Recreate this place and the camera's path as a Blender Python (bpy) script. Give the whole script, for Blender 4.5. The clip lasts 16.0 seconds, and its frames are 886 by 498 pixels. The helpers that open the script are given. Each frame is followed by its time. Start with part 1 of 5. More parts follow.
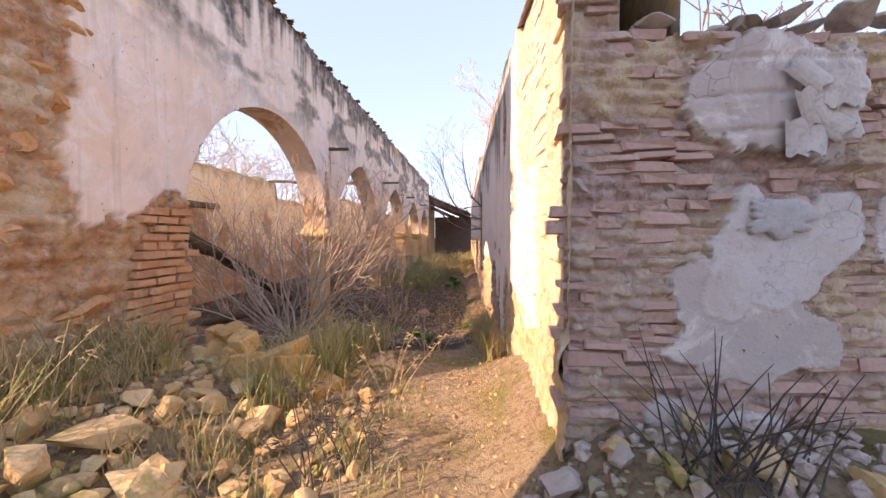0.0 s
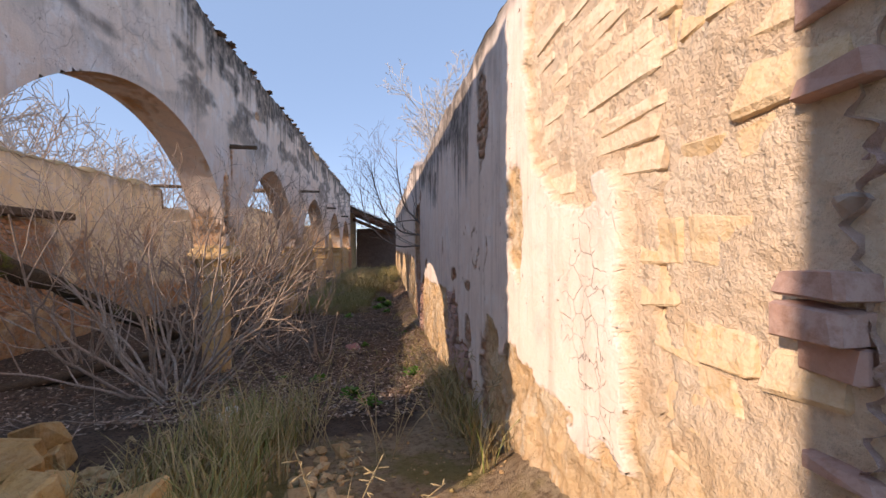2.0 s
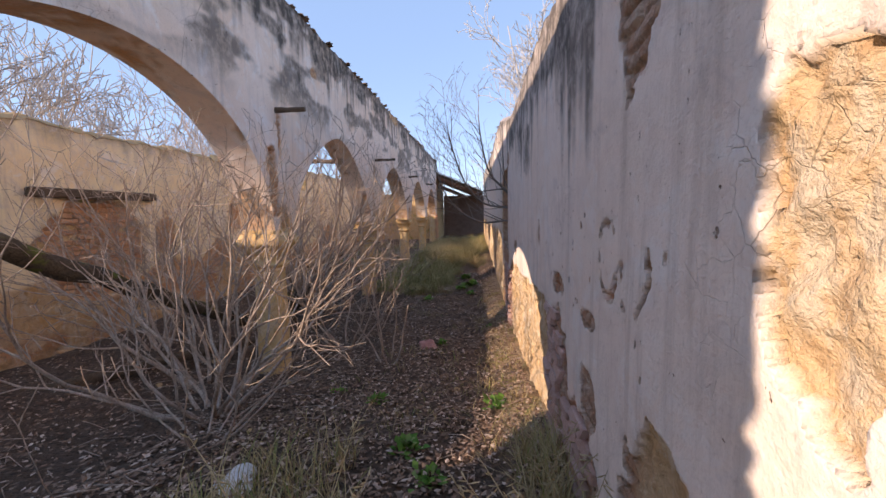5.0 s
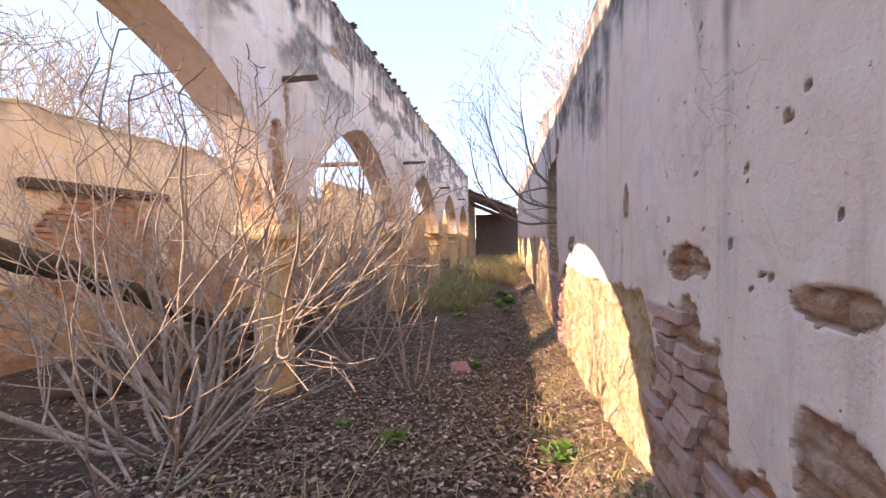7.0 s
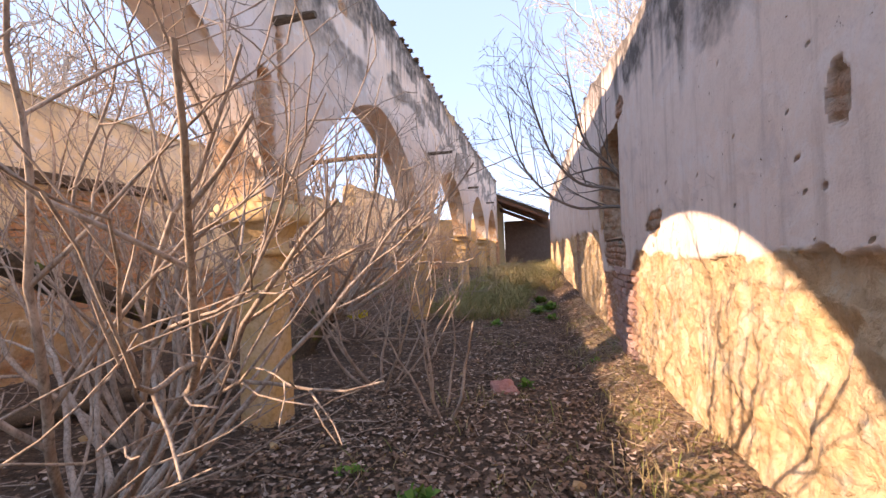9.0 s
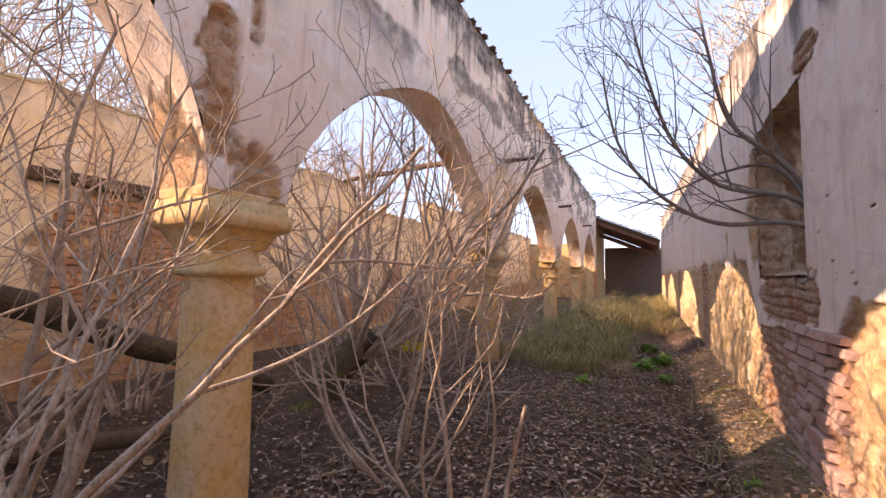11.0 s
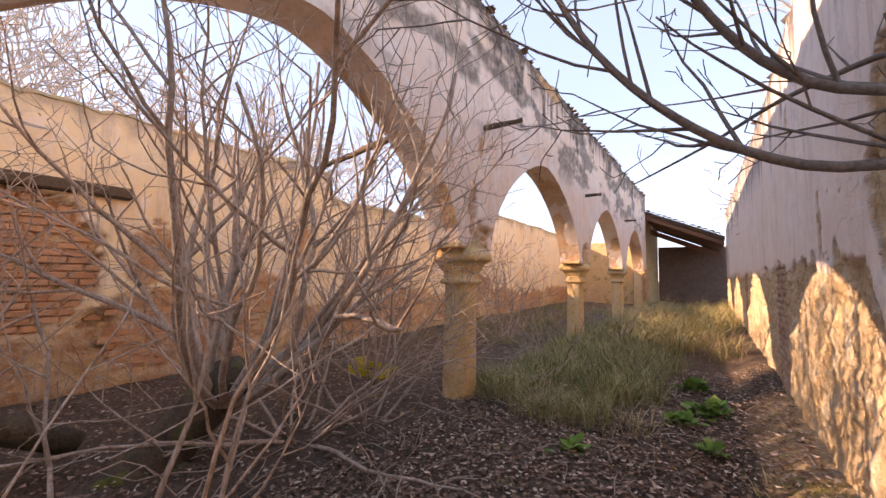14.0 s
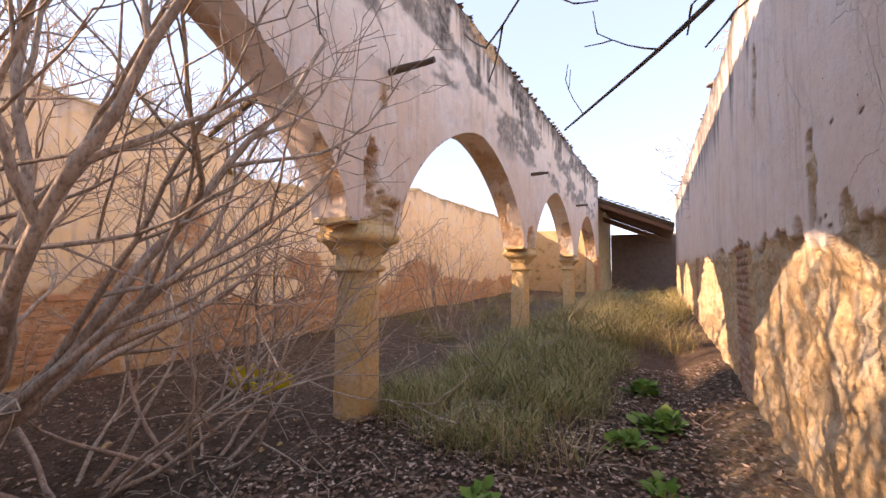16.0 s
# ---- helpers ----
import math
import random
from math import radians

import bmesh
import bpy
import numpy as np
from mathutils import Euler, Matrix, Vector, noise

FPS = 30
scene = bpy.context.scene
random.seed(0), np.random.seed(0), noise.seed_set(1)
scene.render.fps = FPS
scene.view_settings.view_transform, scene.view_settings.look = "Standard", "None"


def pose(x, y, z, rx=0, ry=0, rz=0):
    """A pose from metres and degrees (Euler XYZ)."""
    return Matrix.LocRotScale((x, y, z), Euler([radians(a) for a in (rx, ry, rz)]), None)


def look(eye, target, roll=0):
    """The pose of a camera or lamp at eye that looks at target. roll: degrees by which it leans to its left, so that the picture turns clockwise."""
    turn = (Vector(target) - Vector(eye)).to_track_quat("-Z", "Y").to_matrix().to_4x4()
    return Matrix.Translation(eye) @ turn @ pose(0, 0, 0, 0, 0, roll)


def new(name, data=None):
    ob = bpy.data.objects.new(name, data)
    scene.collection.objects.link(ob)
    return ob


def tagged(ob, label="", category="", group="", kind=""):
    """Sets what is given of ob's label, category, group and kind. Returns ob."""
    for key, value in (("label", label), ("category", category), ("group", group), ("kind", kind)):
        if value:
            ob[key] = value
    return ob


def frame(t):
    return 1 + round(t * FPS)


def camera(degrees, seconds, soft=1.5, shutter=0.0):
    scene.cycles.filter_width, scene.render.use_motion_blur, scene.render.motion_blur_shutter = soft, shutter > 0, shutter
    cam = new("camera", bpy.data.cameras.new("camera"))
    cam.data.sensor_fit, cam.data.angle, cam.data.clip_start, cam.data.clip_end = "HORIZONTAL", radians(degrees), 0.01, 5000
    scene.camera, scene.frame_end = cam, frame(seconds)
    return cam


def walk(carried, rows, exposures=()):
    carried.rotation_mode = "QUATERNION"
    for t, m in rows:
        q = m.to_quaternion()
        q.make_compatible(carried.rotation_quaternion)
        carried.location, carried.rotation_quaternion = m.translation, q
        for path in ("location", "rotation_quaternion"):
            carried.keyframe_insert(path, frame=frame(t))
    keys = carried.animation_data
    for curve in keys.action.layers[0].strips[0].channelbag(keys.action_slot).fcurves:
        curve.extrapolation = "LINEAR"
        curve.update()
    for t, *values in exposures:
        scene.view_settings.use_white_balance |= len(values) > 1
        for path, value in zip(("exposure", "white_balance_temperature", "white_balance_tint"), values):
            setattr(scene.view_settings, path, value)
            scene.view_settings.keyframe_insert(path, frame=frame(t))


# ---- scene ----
cam = camera(96.3, 16.0)
PATH = [
    (0, (0.377, 0.504, 1.709), (0.263, 2.499, 1.649), -0.1),
    (0.5, (0.29, 0.853, 1.73), (0.161, 2.849, 1.718), 0.0),
    (1, (0.102, 1.189, 1.731), (0.01, 3.186, 1.752), -0.6),
    (1.5, (-0.014, 1.42, 1.839), (0.125, 3.415, 1.859), -0.2),
    (2, (0.06, 1.667, 1.875), (0.348, 3.646, 1.867), -0.2),
    (2.5, (0.153, 1.924, 1.976), (0.385, 3.911, 1.951), 0.3),
    (3, (0.116, 2.24, 2.031), (0.282, 4.233, 1.981), 0.2),
    (3.5, (0.13, 2.437, 2.121), (0.23, 4.433, 2.025), -0.3),
    (4, (0.224, 2.722, 2.186), (0.174, 4.713, 2.012), -0.5),
    (4.2, (0.231, 2.804, 2.182), (0.112, 4.791, 1.986), 0.1),
    (6.3, (0.136, 3.653, 1.812), (-0.036, 5.64, 1.663), -1.8),
    (6.5, (0.103, 3.764, 1.788), (0.021, 5.757, 1.641), -2.2),
    (7, (0.069, 4.042, 1.709), (-0.247, 6.016, 1.652), -0.9),
    (7.5, (-0.06, 4.311, 1.605), (-0.392, 6.281, 1.505), -1.4),
    (8, (-0.118, 4.528, 1.505), (-0.467, 6.492, 1.361), -2.7),
    (8.5, (-0.103, 4.73, 1.487), (-0.489, 6.688, 1.354), -1.7),
    (9, (-0.183, 5.014, 1.442), (-0.629, 6.964, 1.45), -2.0),
    (9.2, (-0.216, 5.169, 1.445), (-0.714, 7.106, 1.482), -2.2),
    (11.3, (-0.175, 6.576, 1.48), (-1.081, 8.354, 1.615), 1.2),
    (11.5, (-0.163, 6.68, 1.496), (-1.072, 8.456, 1.632), 1.2),
    (12, (-0.082, 7.041, 1.518), (-1.005, 8.808, 1.68), 1.1),
    (12.5, (0.03, 7.491, 1.504), (-0.941, 9.229, 1.698), 1.5),
    (13, (0.145, 7.84, 1.51), (-0.906, 9.531, 1.694), 1.6),
    (13.5, (0.151, 8.086, 1.512), (-0.943, 9.754, 1.663), 1.5),
    (14, (0.091, 8.404, 1.53), (-1.016, 10.064, 1.669), 1.0),
    (14.5, (0.106, 8.75, 1.481), (-1.017, 10.401, 1.601), 1.0),
    (15, (0.169, 9.103, 1.494), (-0.959, 10.752, 1.585), 0.3),
    (15.5, (0.158, 9.382, 1.473), (-0.916, 11.067, 1.549), -0.3),
    (16, (0.079, 9.625, 1.489), (-0.871, 11.383, 1.583), 0.4),
]
exposure_rows = [(0.0, 1.8, 9000, 34), (1.0, 1.45, 8800, 32), (1.6, 1.1, 8100, 27), (2.5, 0.9, 7400, 22), (4.2, 0.9, 7200, 22), (6.3, 2.0, 8200, 29),
                 (7.0, 2.1, 8300, 29), (9.0, 1.9, 8500, 30), (11.5, 1.85, 9500, 35), (16.0, 1.95, 9300, 33)]
walk(cam, [(t, look(eye, target, roll)) for t, eye, target, roll in PATH], exposure_rows)

# ---- daylight ----
SUN_WAY = Vector((3.355, 2.05, -1.75)).normalized()
world = bpy.data.worlds.new("sky")
scene.world = world
world.use_nodes = True
wn = world.node_tree.nodes
sky = wn.new("ShaderNodeTexSky")
sky.sky_type, sky.sun_disc = "NISHITA", False
sky.sun_elevation = math.asin(-SUN_WAY.z)
sky.sun_rotation = math.atan2(-SUN_WAY.x, -SUN_WAY.y)
sky.dust_density, sky.air_density, sky.ozone_density, sky.altitude = 0.0, 0.8, 1.6, 800
even = wn.new("ShaderNodeMix")
even.data_type = "RGBA"
even.inputs[0].default_value = 0.65
even.inputs[7].default_value = (1.1, 2.0, 3.4, 1)
world.node_tree.links.new(sky.outputs[0], even.inputs[6])
world.node_tree.links.new(even.outputs[2], wn["Background"].inputs[0])
wn["Background"].inputs[1].default_value = 0.15
sun = new("sun", bpy.data.lights.new("sun", "SUN"))
sun.data.energy, sun.data.angle, sun.data.color = 2.5, radians(0.5), (1.0, 0.88, 0.72)
sun.rotation_mode = "QUATERNION"
sun.rotation_quaternion = SUN_WAY.to_track_quat("-Z", "Y")
sun.location = (-20, -10, 15)


# ---- material building ----
class Nodes:
    """A material's node tree with short ways to add nodes."""

    def __init__(self, name, rough=0.9):
        self.m = bpy.data.materials.new(name)
        self.m.use_nodes = True
        self.t = self.m.node_tree
        self.b = self.t.nodes["Principled BSDF"]
        self.b.inputs["Roughness"].default_value = rough
        self.b.inputs["Specular IOR Level"].default_value = 0.25
        self.co = self.t.nodes.new("ShaderNodeNewGeometry").outputs["Position"]

    def link(self, a, b):
        self.t.links.new(a, b)

    def put(self, sock, v):
        if isinstance(v, bpy.types.NodeSocket):
            self.link(v, sock)
        elif isinstance(v, tuple) and len(v) == 3 and sock.type == "RGBA":
            sock.default_value = (*v, 1)
        else:
            sock.default_value = v

    def scaled(self, s):
        n = self.t.nodes.new("ShaderNodeMapping")
        n.inputs["Scale"].default_value = s
        self.link(self.co, n.inputs["Vector"])
        return n.outputs[0]

    def noise(self, scale, detail=4.0, vec=None, rough=0.6, dist=0.0):
        n = self.t.nodes.new("ShaderNodeTexNoise")
        n.inputs["Scale"].default_value = scale
        n.inputs["Detail"].default_value = detail
        n.inputs["Roughness"].default_value = rough
        n.inputs["Distortion"].default_value = dist
        self.link(vec or self.co, n.inputs["Vector"])
        return n.outputs[0]

    def cells(self, scale, feature="F1", vec=None):
        n = self.t.nodes.new("ShaderNodeTexVoronoi")
        n.feature = feature
        n.inputs["Scale"].default_value = scale
        self.link(vec or self.co, n.inputs["Vector"])
        return n.outputs[0]

    def ramp(self, v, a, b, lo=0.0, hi=1.0):
        n = self.t.nodes.new("ShaderNodeMapRange")
        for i, x in enumerate((v, a, b, lo, hi)):
            self.put(n.inputs[i], x)
        return n.outputs[0]

    def mix(self, f, a, b, kind="MIX"):
        n = self.t.nodes.new("ShaderNodeMix")
        n.data_type, n.blend_type = "RGBA", kind
        self.put(n.inputs[0], f)
        self.put(n.inputs[6], a)
        self.put(n.inputs[7], b)
        return n.outputs[2]

    def math(self, op, a, b=0.0):
        n = self.t.nodes.new("ShaderNodeMath")
        n.operation = op
        self.put(n.inputs[0], a)
        self.put(n.inputs[1], b)
        return n.outputs[0]

    def attr(self, name):
        n = self.t.nodes.new("ShaderNodeAttribute")
        n.attribute_name = name
        return n.outputs["Fac"]

    def chance(self):
        return self.t.nodes.new("ShaderNodeObjectInfo").outputs["Random"]

    def island(self):
        return self.t.nodes.new("ShaderNodeNewGeometry").outputs["Random Per Island"]

    def done(self, color, bump=None, strength=0.5, distance=0.02):
        self.put(self.b.inputs["Base Color"], color)
        if bump is not None:
            n = self.t.nodes.new("ShaderNodeBump")
            n.inputs["Strength"].default_value = strength
            n.inputs["Distance"].default_value = distance
            self.link(bump, n.inputs["Height"])
            self.link(n.outputs[0], self.b.inputs["Normal"])
        return self.m


def plaster_material(name, light, warm, stone, ochre, brick, pale=(0.86, 0.72, 0.58)):
    """Old lime plaster that has come off in places: bare 0 is plaster, 1 what lies under it; damp: black streaks; kind: 0 ochre earth, 1 brick and stone; pale: a bleached coat of its own colour."""
    n = Nodes(name, 0.92)
    bare, damp, kind = n.attr("bare"), n.attr("damp"), n.attr("kind")
    big, mid, fine = n.noise(0.9, 6), n.noise(6, 7, rough=0.7), n.noise(70, 4)
    pl = n.mix(n.ramp(big, 0.38, 0.64), light, warm)
    pl = n.mix(n.ramp(mid, 0.46, 0.66, 0, 0.35), pl, (0.68, 0.56, 0.49))
    pl = n.mix(n.ramp(n.noise(3.1, 8, rough=0.72, dist=0.6), 0.52, 0.6, 0, 0.5), pl, (0.88, 0.83, 0.8))
    blot = n.ramp(n.noise(2.2, 7, rough=0.68, dist=1.2), 0.54, 0.66, 0, 0.4)
    pl = n.mix(blot, pl, (0.56, 0.49, 0.47))
    drip = n.ramp(n.noise(3.2, 6, n.scaled((3.0, 3.0, 0.22)), 0.65), 0.53, 0.68, 0, 0.4)
    pl = n.mix(drip, pl, (0.48, 0.38, 0.31))
    pl = n.mix(n.ramp(fine, 0.56, 0.75, 0, 0.24), pl, (0.4, 0.3, 0.25))
    pits = n.ramp(n.noise(24, 3, dist=0.4), 0.69, 0.74)
    pl = n.mix(pits, pl, (0.33, 0.2, 0.13))
    crack = n.ramp(n.cells(2.6, "DISTANCE_TO_EDGE", n.mix(0.2, n.co, n.noise(3.0, 4))), 0.0, 0.008, 1, 0)
    crack = n.math("MULTIPLY", crack, n.ramp(n.noise(0.8, 2), 0.53, 0.7, 0, 0.5))
    fret = n.ramp(n.cells(12.0, "DISTANCE_TO_EDGE", n.mix(0.1, n.co, n.noise(8.0, 3))), 0.0, 0.016, 1, 0)
    crack = n.math("MAXIMUM", crack, n.math("MULTIPLY", fret, n.math("MAXIMUM", n.attr("craze"), n.ramp(n.noise(1.1, 3), 0.58, 0.72, 0, 0.7))))
    pl = n.mix(n.math("MULTIPLY", crack, 0.6), pl, (0.2, 0.14, 0.1))
    pl = n.mix(n.math("MULTIPLY", damp, n.ramp(mid, 0.3, 0.55, 0.35, 1.0)), pl, (0.07, 0.062, 0.055))
    earth = n.mix(n.ramp(n.noise(4, 6), 0.35, 0.65), ochre, (0.72, 0.55, 0.37))
    earth = n.mix(n.ramp(n.noise(13, 6, rough=0.7, dist=0.8), 0.47, 0.62, 0, 0.6), earth, (0.5, 0.3, 0.16))
    earth = n.mix(n.ramp(n.noise(7, 6, n.scaled((1, 1, 0.5)), 0.7), 0.52, 0.62, 0, 0.7), earth, (0.76, 0.66, 0.52))
    rock = n.mix(n.ramp(n.noise(6, 5), 0.35, 0.65), brick, stone)
    rock = n.mix(n.ramp(n.noise(22, 5, rough=0.7), 0.47, 0.65, 0, 0.7), rock, (0.27, 0.17, 0.12))
    rock = n.mix(n.ramp(n.noise(9, 6, rough=0.7), 0.53, 0.63, 0, 0.6), rock, (0.68, 0.57, 0.47))
    under = n.mix(kind, earth, rock)
    col = n.mix(bare, pl, under)
    coat = n.mix(n.ramp(n.noise(5, 7, rough=0.7, dist=0.5), 0.4, 0.62, 0, 0.75), pale, tuple(c * k for c, k in zip(pale, (0.86, 0.76, 0.66))))
    coat = n.mix(n.ramp(n.noise(19, 6, rough=0.7), 0.55, 0.66, 0, 0.6), coat, tuple(c * 0.55 for c in pale))
    col = n.mix(n.math("MULTIPLY", n.attr("pale"), 0.9), col, coat)
    h = n.math("ADD", n.math("MULTIPLY", mid, 0.5), n.math("MULTIPLY", fine, 0.18))
    lumps = n.math("MULTIPLY", n.noise(17, 6, rough=0.7), n.math("MULTIPLY", bare, 2.2))
    h = n.math("SUBTRACT", n.math("ADD", h, lumps), n.math("ADD", n.math("MULTIPLY", crack, 0.6), n.math("MULTIPLY", pits, 0.4)))
    return n.done(col, h, 0.85, 0.025)


def mottled(name, a, b, c, scale=6.0, bump=0.5, rough=0.9, dist=0.01, vary=0.0, vec=None, moss=None):
    """Two tones and a darker third, broken up at two scales; vary: how far single pieces differ."""
    n = Nodes(name, rough)
    v = n.scaled(vec) if vec else n.co
    col = n.mix(n.ramp(n.noise(scale, 5, v), 0.35, 0.65), a, b)
    col = n.mix(n.ramp(n.noise(scale * 5, 6, v, 0.7), 0.46, 0.66, 0, 0.8), col, c)
    if vary:
        col = n.mix(n.ramp(n.chance(), 0, 1, 0, vary), col, c)
        col = n.mix(n.math("MULTIPLY", n.ramp(n.math("FRACT", n.math("MULTIPLY", n.chance(), 7.31)), 0, 1), vary), col, a)
    if moss:
        col = n.mix(n.ramp(n.noise(scale * 0.5, 4, v), 0.55, 0.66, 0, 0.85), col, moss)
    return n.done(col, n.noise(scale * 4, 6, v), bump, dist)


M_ARCADE = plaster_material("aged pale plaster", (0.86, 0.72, 0.63), (0.83, 0.63, 0.49), (0.7, 0.45, 0.28), (0.74, 0.42, 0.2), (0.58, 0.25, 0.11))
M_RIGHT = plaster_material("grey white plaster", (0.9, 0.79, 0.72), (0.88, 0.74, 0.65), (0.62, 0.45, 0.35), (0.76, 0.52, 0.29), (0.48, 0.22, 0.12))
M_BACK = plaster_material("cream plaster", (0.9, 0.75, 0.5), (0.88, 0.67, 0.4), (0.66, 0.45, 0.28), (0.72, 0.44, 0.21), (0.64, 0.31, 0.15))
M_CROSS = plaster_material("pink grey mortar", (0.46, 0.41, 0.39), (0.53, 0.44, 0.41), (0.54, 0.42, 0.39), (0.52, 0.38, 0.34), (0.54, 0.33, 0.29), (0.6, 0.565, 0.565))
M_BRICK = mottled("fired clay brick", (0.64, 0.34, 0.18), (0.68, 0.46, 0.3), (0.42, 0.2, 0.12), 9, 0.6, vary=0.55)
M_PALEBRICK = mottled("pale dusty brick", (0.54, 0.34, 0.29), (0.6, 0.46, 0.42), (0.36, 0.21, 0.16), 9, 0.6, vary=0.55)
M_STONE = mottled("rough sandstone", (0.6, 0.41, 0.2), (0.64, 0.52, 0.36), (0.38, 0.21, 0.09), 7, 0.7, vary=0.5, moss=(0.22, 0.2, 0.05))
M_GREYSTONE = mottled("grey rubble stone", (0.46, 0.4, 0.36), (0.55, 0.46, 0.4), (0.32, 0.24, 0.2), 8, 0.7, vary=0.5)
M_COLUMN = mottled("worn yellow sandstone", (0.7, 0.45, 0.19), (0.72, 0.53, 0.33), (0.5, 0.29, 0.12), 5, 0.6)
M_TILE = mottled("weathered roof tile", (0.3, 0.2, 0.14), (0.22, 0.17, 0.13), (0.1, 0.08, 0.06), 8, 0.6, vary=0.5)
def soil_material():
    n = Nodes("leaf strewn soil", 1.0)
    dust = n.attr("dust")
    col = n.mix(n.ramp(n.noise(7, 6), 0.35, 0.65), (0.12, 0.08, 0.057), (0.19, 0.13, 0.095))
    col = n.mix(n.ramp(n.noise(38, 5), 0.5, 0.64, 0, 0.75), col, (0.045, 0.031, 0.023))
    dry = n.mix(n.ramp(n.noise(3, 6), 0.35, 0.65), (0.4, 0.28, 0.17), (0.48, 0.37, 0.25))
    dry = n.mix(n.ramp(n.noise(26, 6, rough=0.7), 0.48, 0.6, 0, 0.7), dry, (0.2, 0.13, 0.08))
    dry = n.mix(n.ramp(n.noise(2.3, 5), 0.5, 0.62, 0, 0.7), dry, (0.22, 0.2, 0.06))
    col = n.mix(n.ramp(n.math("ADD", dust, n.ramp(n.noise(4, 5), 0, 1, -0.3, 0.3)), 0.35, 0.65), col, dry)
    return n.done(col, n.noise(34, 7, rough=0.75), 1.0, 0.04)


M_EARTH = soil_material()
M_BARK = mottled("pale fig bark", (0.56, 0.45, 0.37), (0.36, 0.27, 0.21), (0.17, 0.115, 0.085), 14, 0.5, vec=(1, 1, 0.4))
M_DARKBARK = mottled("dark mossy bark", (0.1, 0.075, 0.055), (0.16, 0.12, 0.08), (0.05, 0.036, 0.026), 9, 0.9, 1.0, 0.03, moss=(0.14, 0.16, 0.03))
M_TWIG = mottled("silver grey twigs", (0.7, 0.66, 0.62), (0.56, 0.52, 0.48), (0.3, 0.26, 0.23), 10, 0.3)
M_WOOD = mottled("old dark timber", (0.11, 0.075, 0.05), (0.17, 0.115, 0.075), (0.045, 0.03, 0.022), 6, 0.6, vec=(1, 6, 6))
M_CHAR = mottled("blackened stalks", (0.07, 0.06, 0.055), (0.12, 0.1, 0.09), (0.03, 0.027, 0.025), 14, 0.4)


def blade_material(name, a, b, c):
    n = Nodes(name, 0.8)
    col = n.mix(n.ramp(n.island(), 0, 0.6), a, b)
    col = n.mix(n.ramp(n.island(), 0.75, 0.95), col, c)
    n.b.inputs["Subsurface Weight"].default_value = 0.0
    return n.done(col)


M_DRYGRASS = blade_material("dry straw grass", (0.5, 0.4, 0.22), (0.38, 0.29, 0.14), (0.22, 0.26, 0.07))
M_GREENGRASS = blade_material("green and straw grass", (0.17, 0.19, 0.06), (0.32, 0.29, 0.12), (0.5, 0.41, 0.23))
M_LITTER = blade_material("dead brown leaves", (0.13, 0.08, 0.056), (0.29, 0.19, 0.135), (0.58, 0.45, 0.36))
M_HERB = blade_material("fresh green leaves", (0.08, 0.19, 0.03), (0.14, 0.26, 0.05), (0.2, 0.28, 0.09))
M_PLASTIC = mottled("crumpled white plastic", (0.75, 0.75, 0.74), (0.66, 0.66, 0.66), (0.5, 0.5, 0.5), 8, 0.4, 0.4)
M_RED = mottled("faded pink cloth", (0.45, 0.2, 0.17), (0.5, 0.28, 0.24), (0.3, 0.12, 0.1), 8, 0.4)
M_YELLOW = mottled("yellow paint", (0.6, 0.5, 0.03), (0.55, 0.45, 0.04), (0.35, 0.28, 0.03), 6, 0.3, 0.5)


# ---- mesh helpers ----
def hash2(ix, iy, seed):
    h = (ix * 374761393 + iy * 668265263 + seed * 974634777) & 0x7FFFFFFF
    h = ((h ^ (h >> 13)) * 1274126177) & 0x7FFFFFFF
    return ((h ^ (h >> 16)) & 0xFFFF) / 65535.0


def value_noise(x, y, seed=0):
    x, y = np.asarray(x, float), np.asarray(y, float)
    ix, iy = np.floor(x).astype(np.int64), np.floor(y).astype(np.int64)
    fx, fy = x - ix, y - iy
    fx, fy = fx * fx * (3 - 2 * fx), fy * fy * (3 - 2 * fy)
    a, b = hash2(ix, iy, seed), hash2(ix + 1, iy, seed)
    c, d = hash2(ix, iy + 1, seed), hash2(ix + 1, iy + 1, seed)
    return (a * (1 - fx) + b * fx) * (1 - fy) + (c * (1 - fx) + d * fx) * fy


def fbm(x, y, seed=0, octaves=4):
    s, amp, tot = 0.0, 1.0, 0.0
    for i in range(octaves):
        s = s + amp * value_noise(np.asarray(x) * 2**i, np.asarray(y) * 2**i, seed + 17 * i)
        tot += amp
        amp *= 0.55
    return s / tot


def smooth(v, a, b):
    t = np.clip((np.asarray(v, float) - a) / (b - a), 0, 1)
    return t * t * (3 - 2 * t)


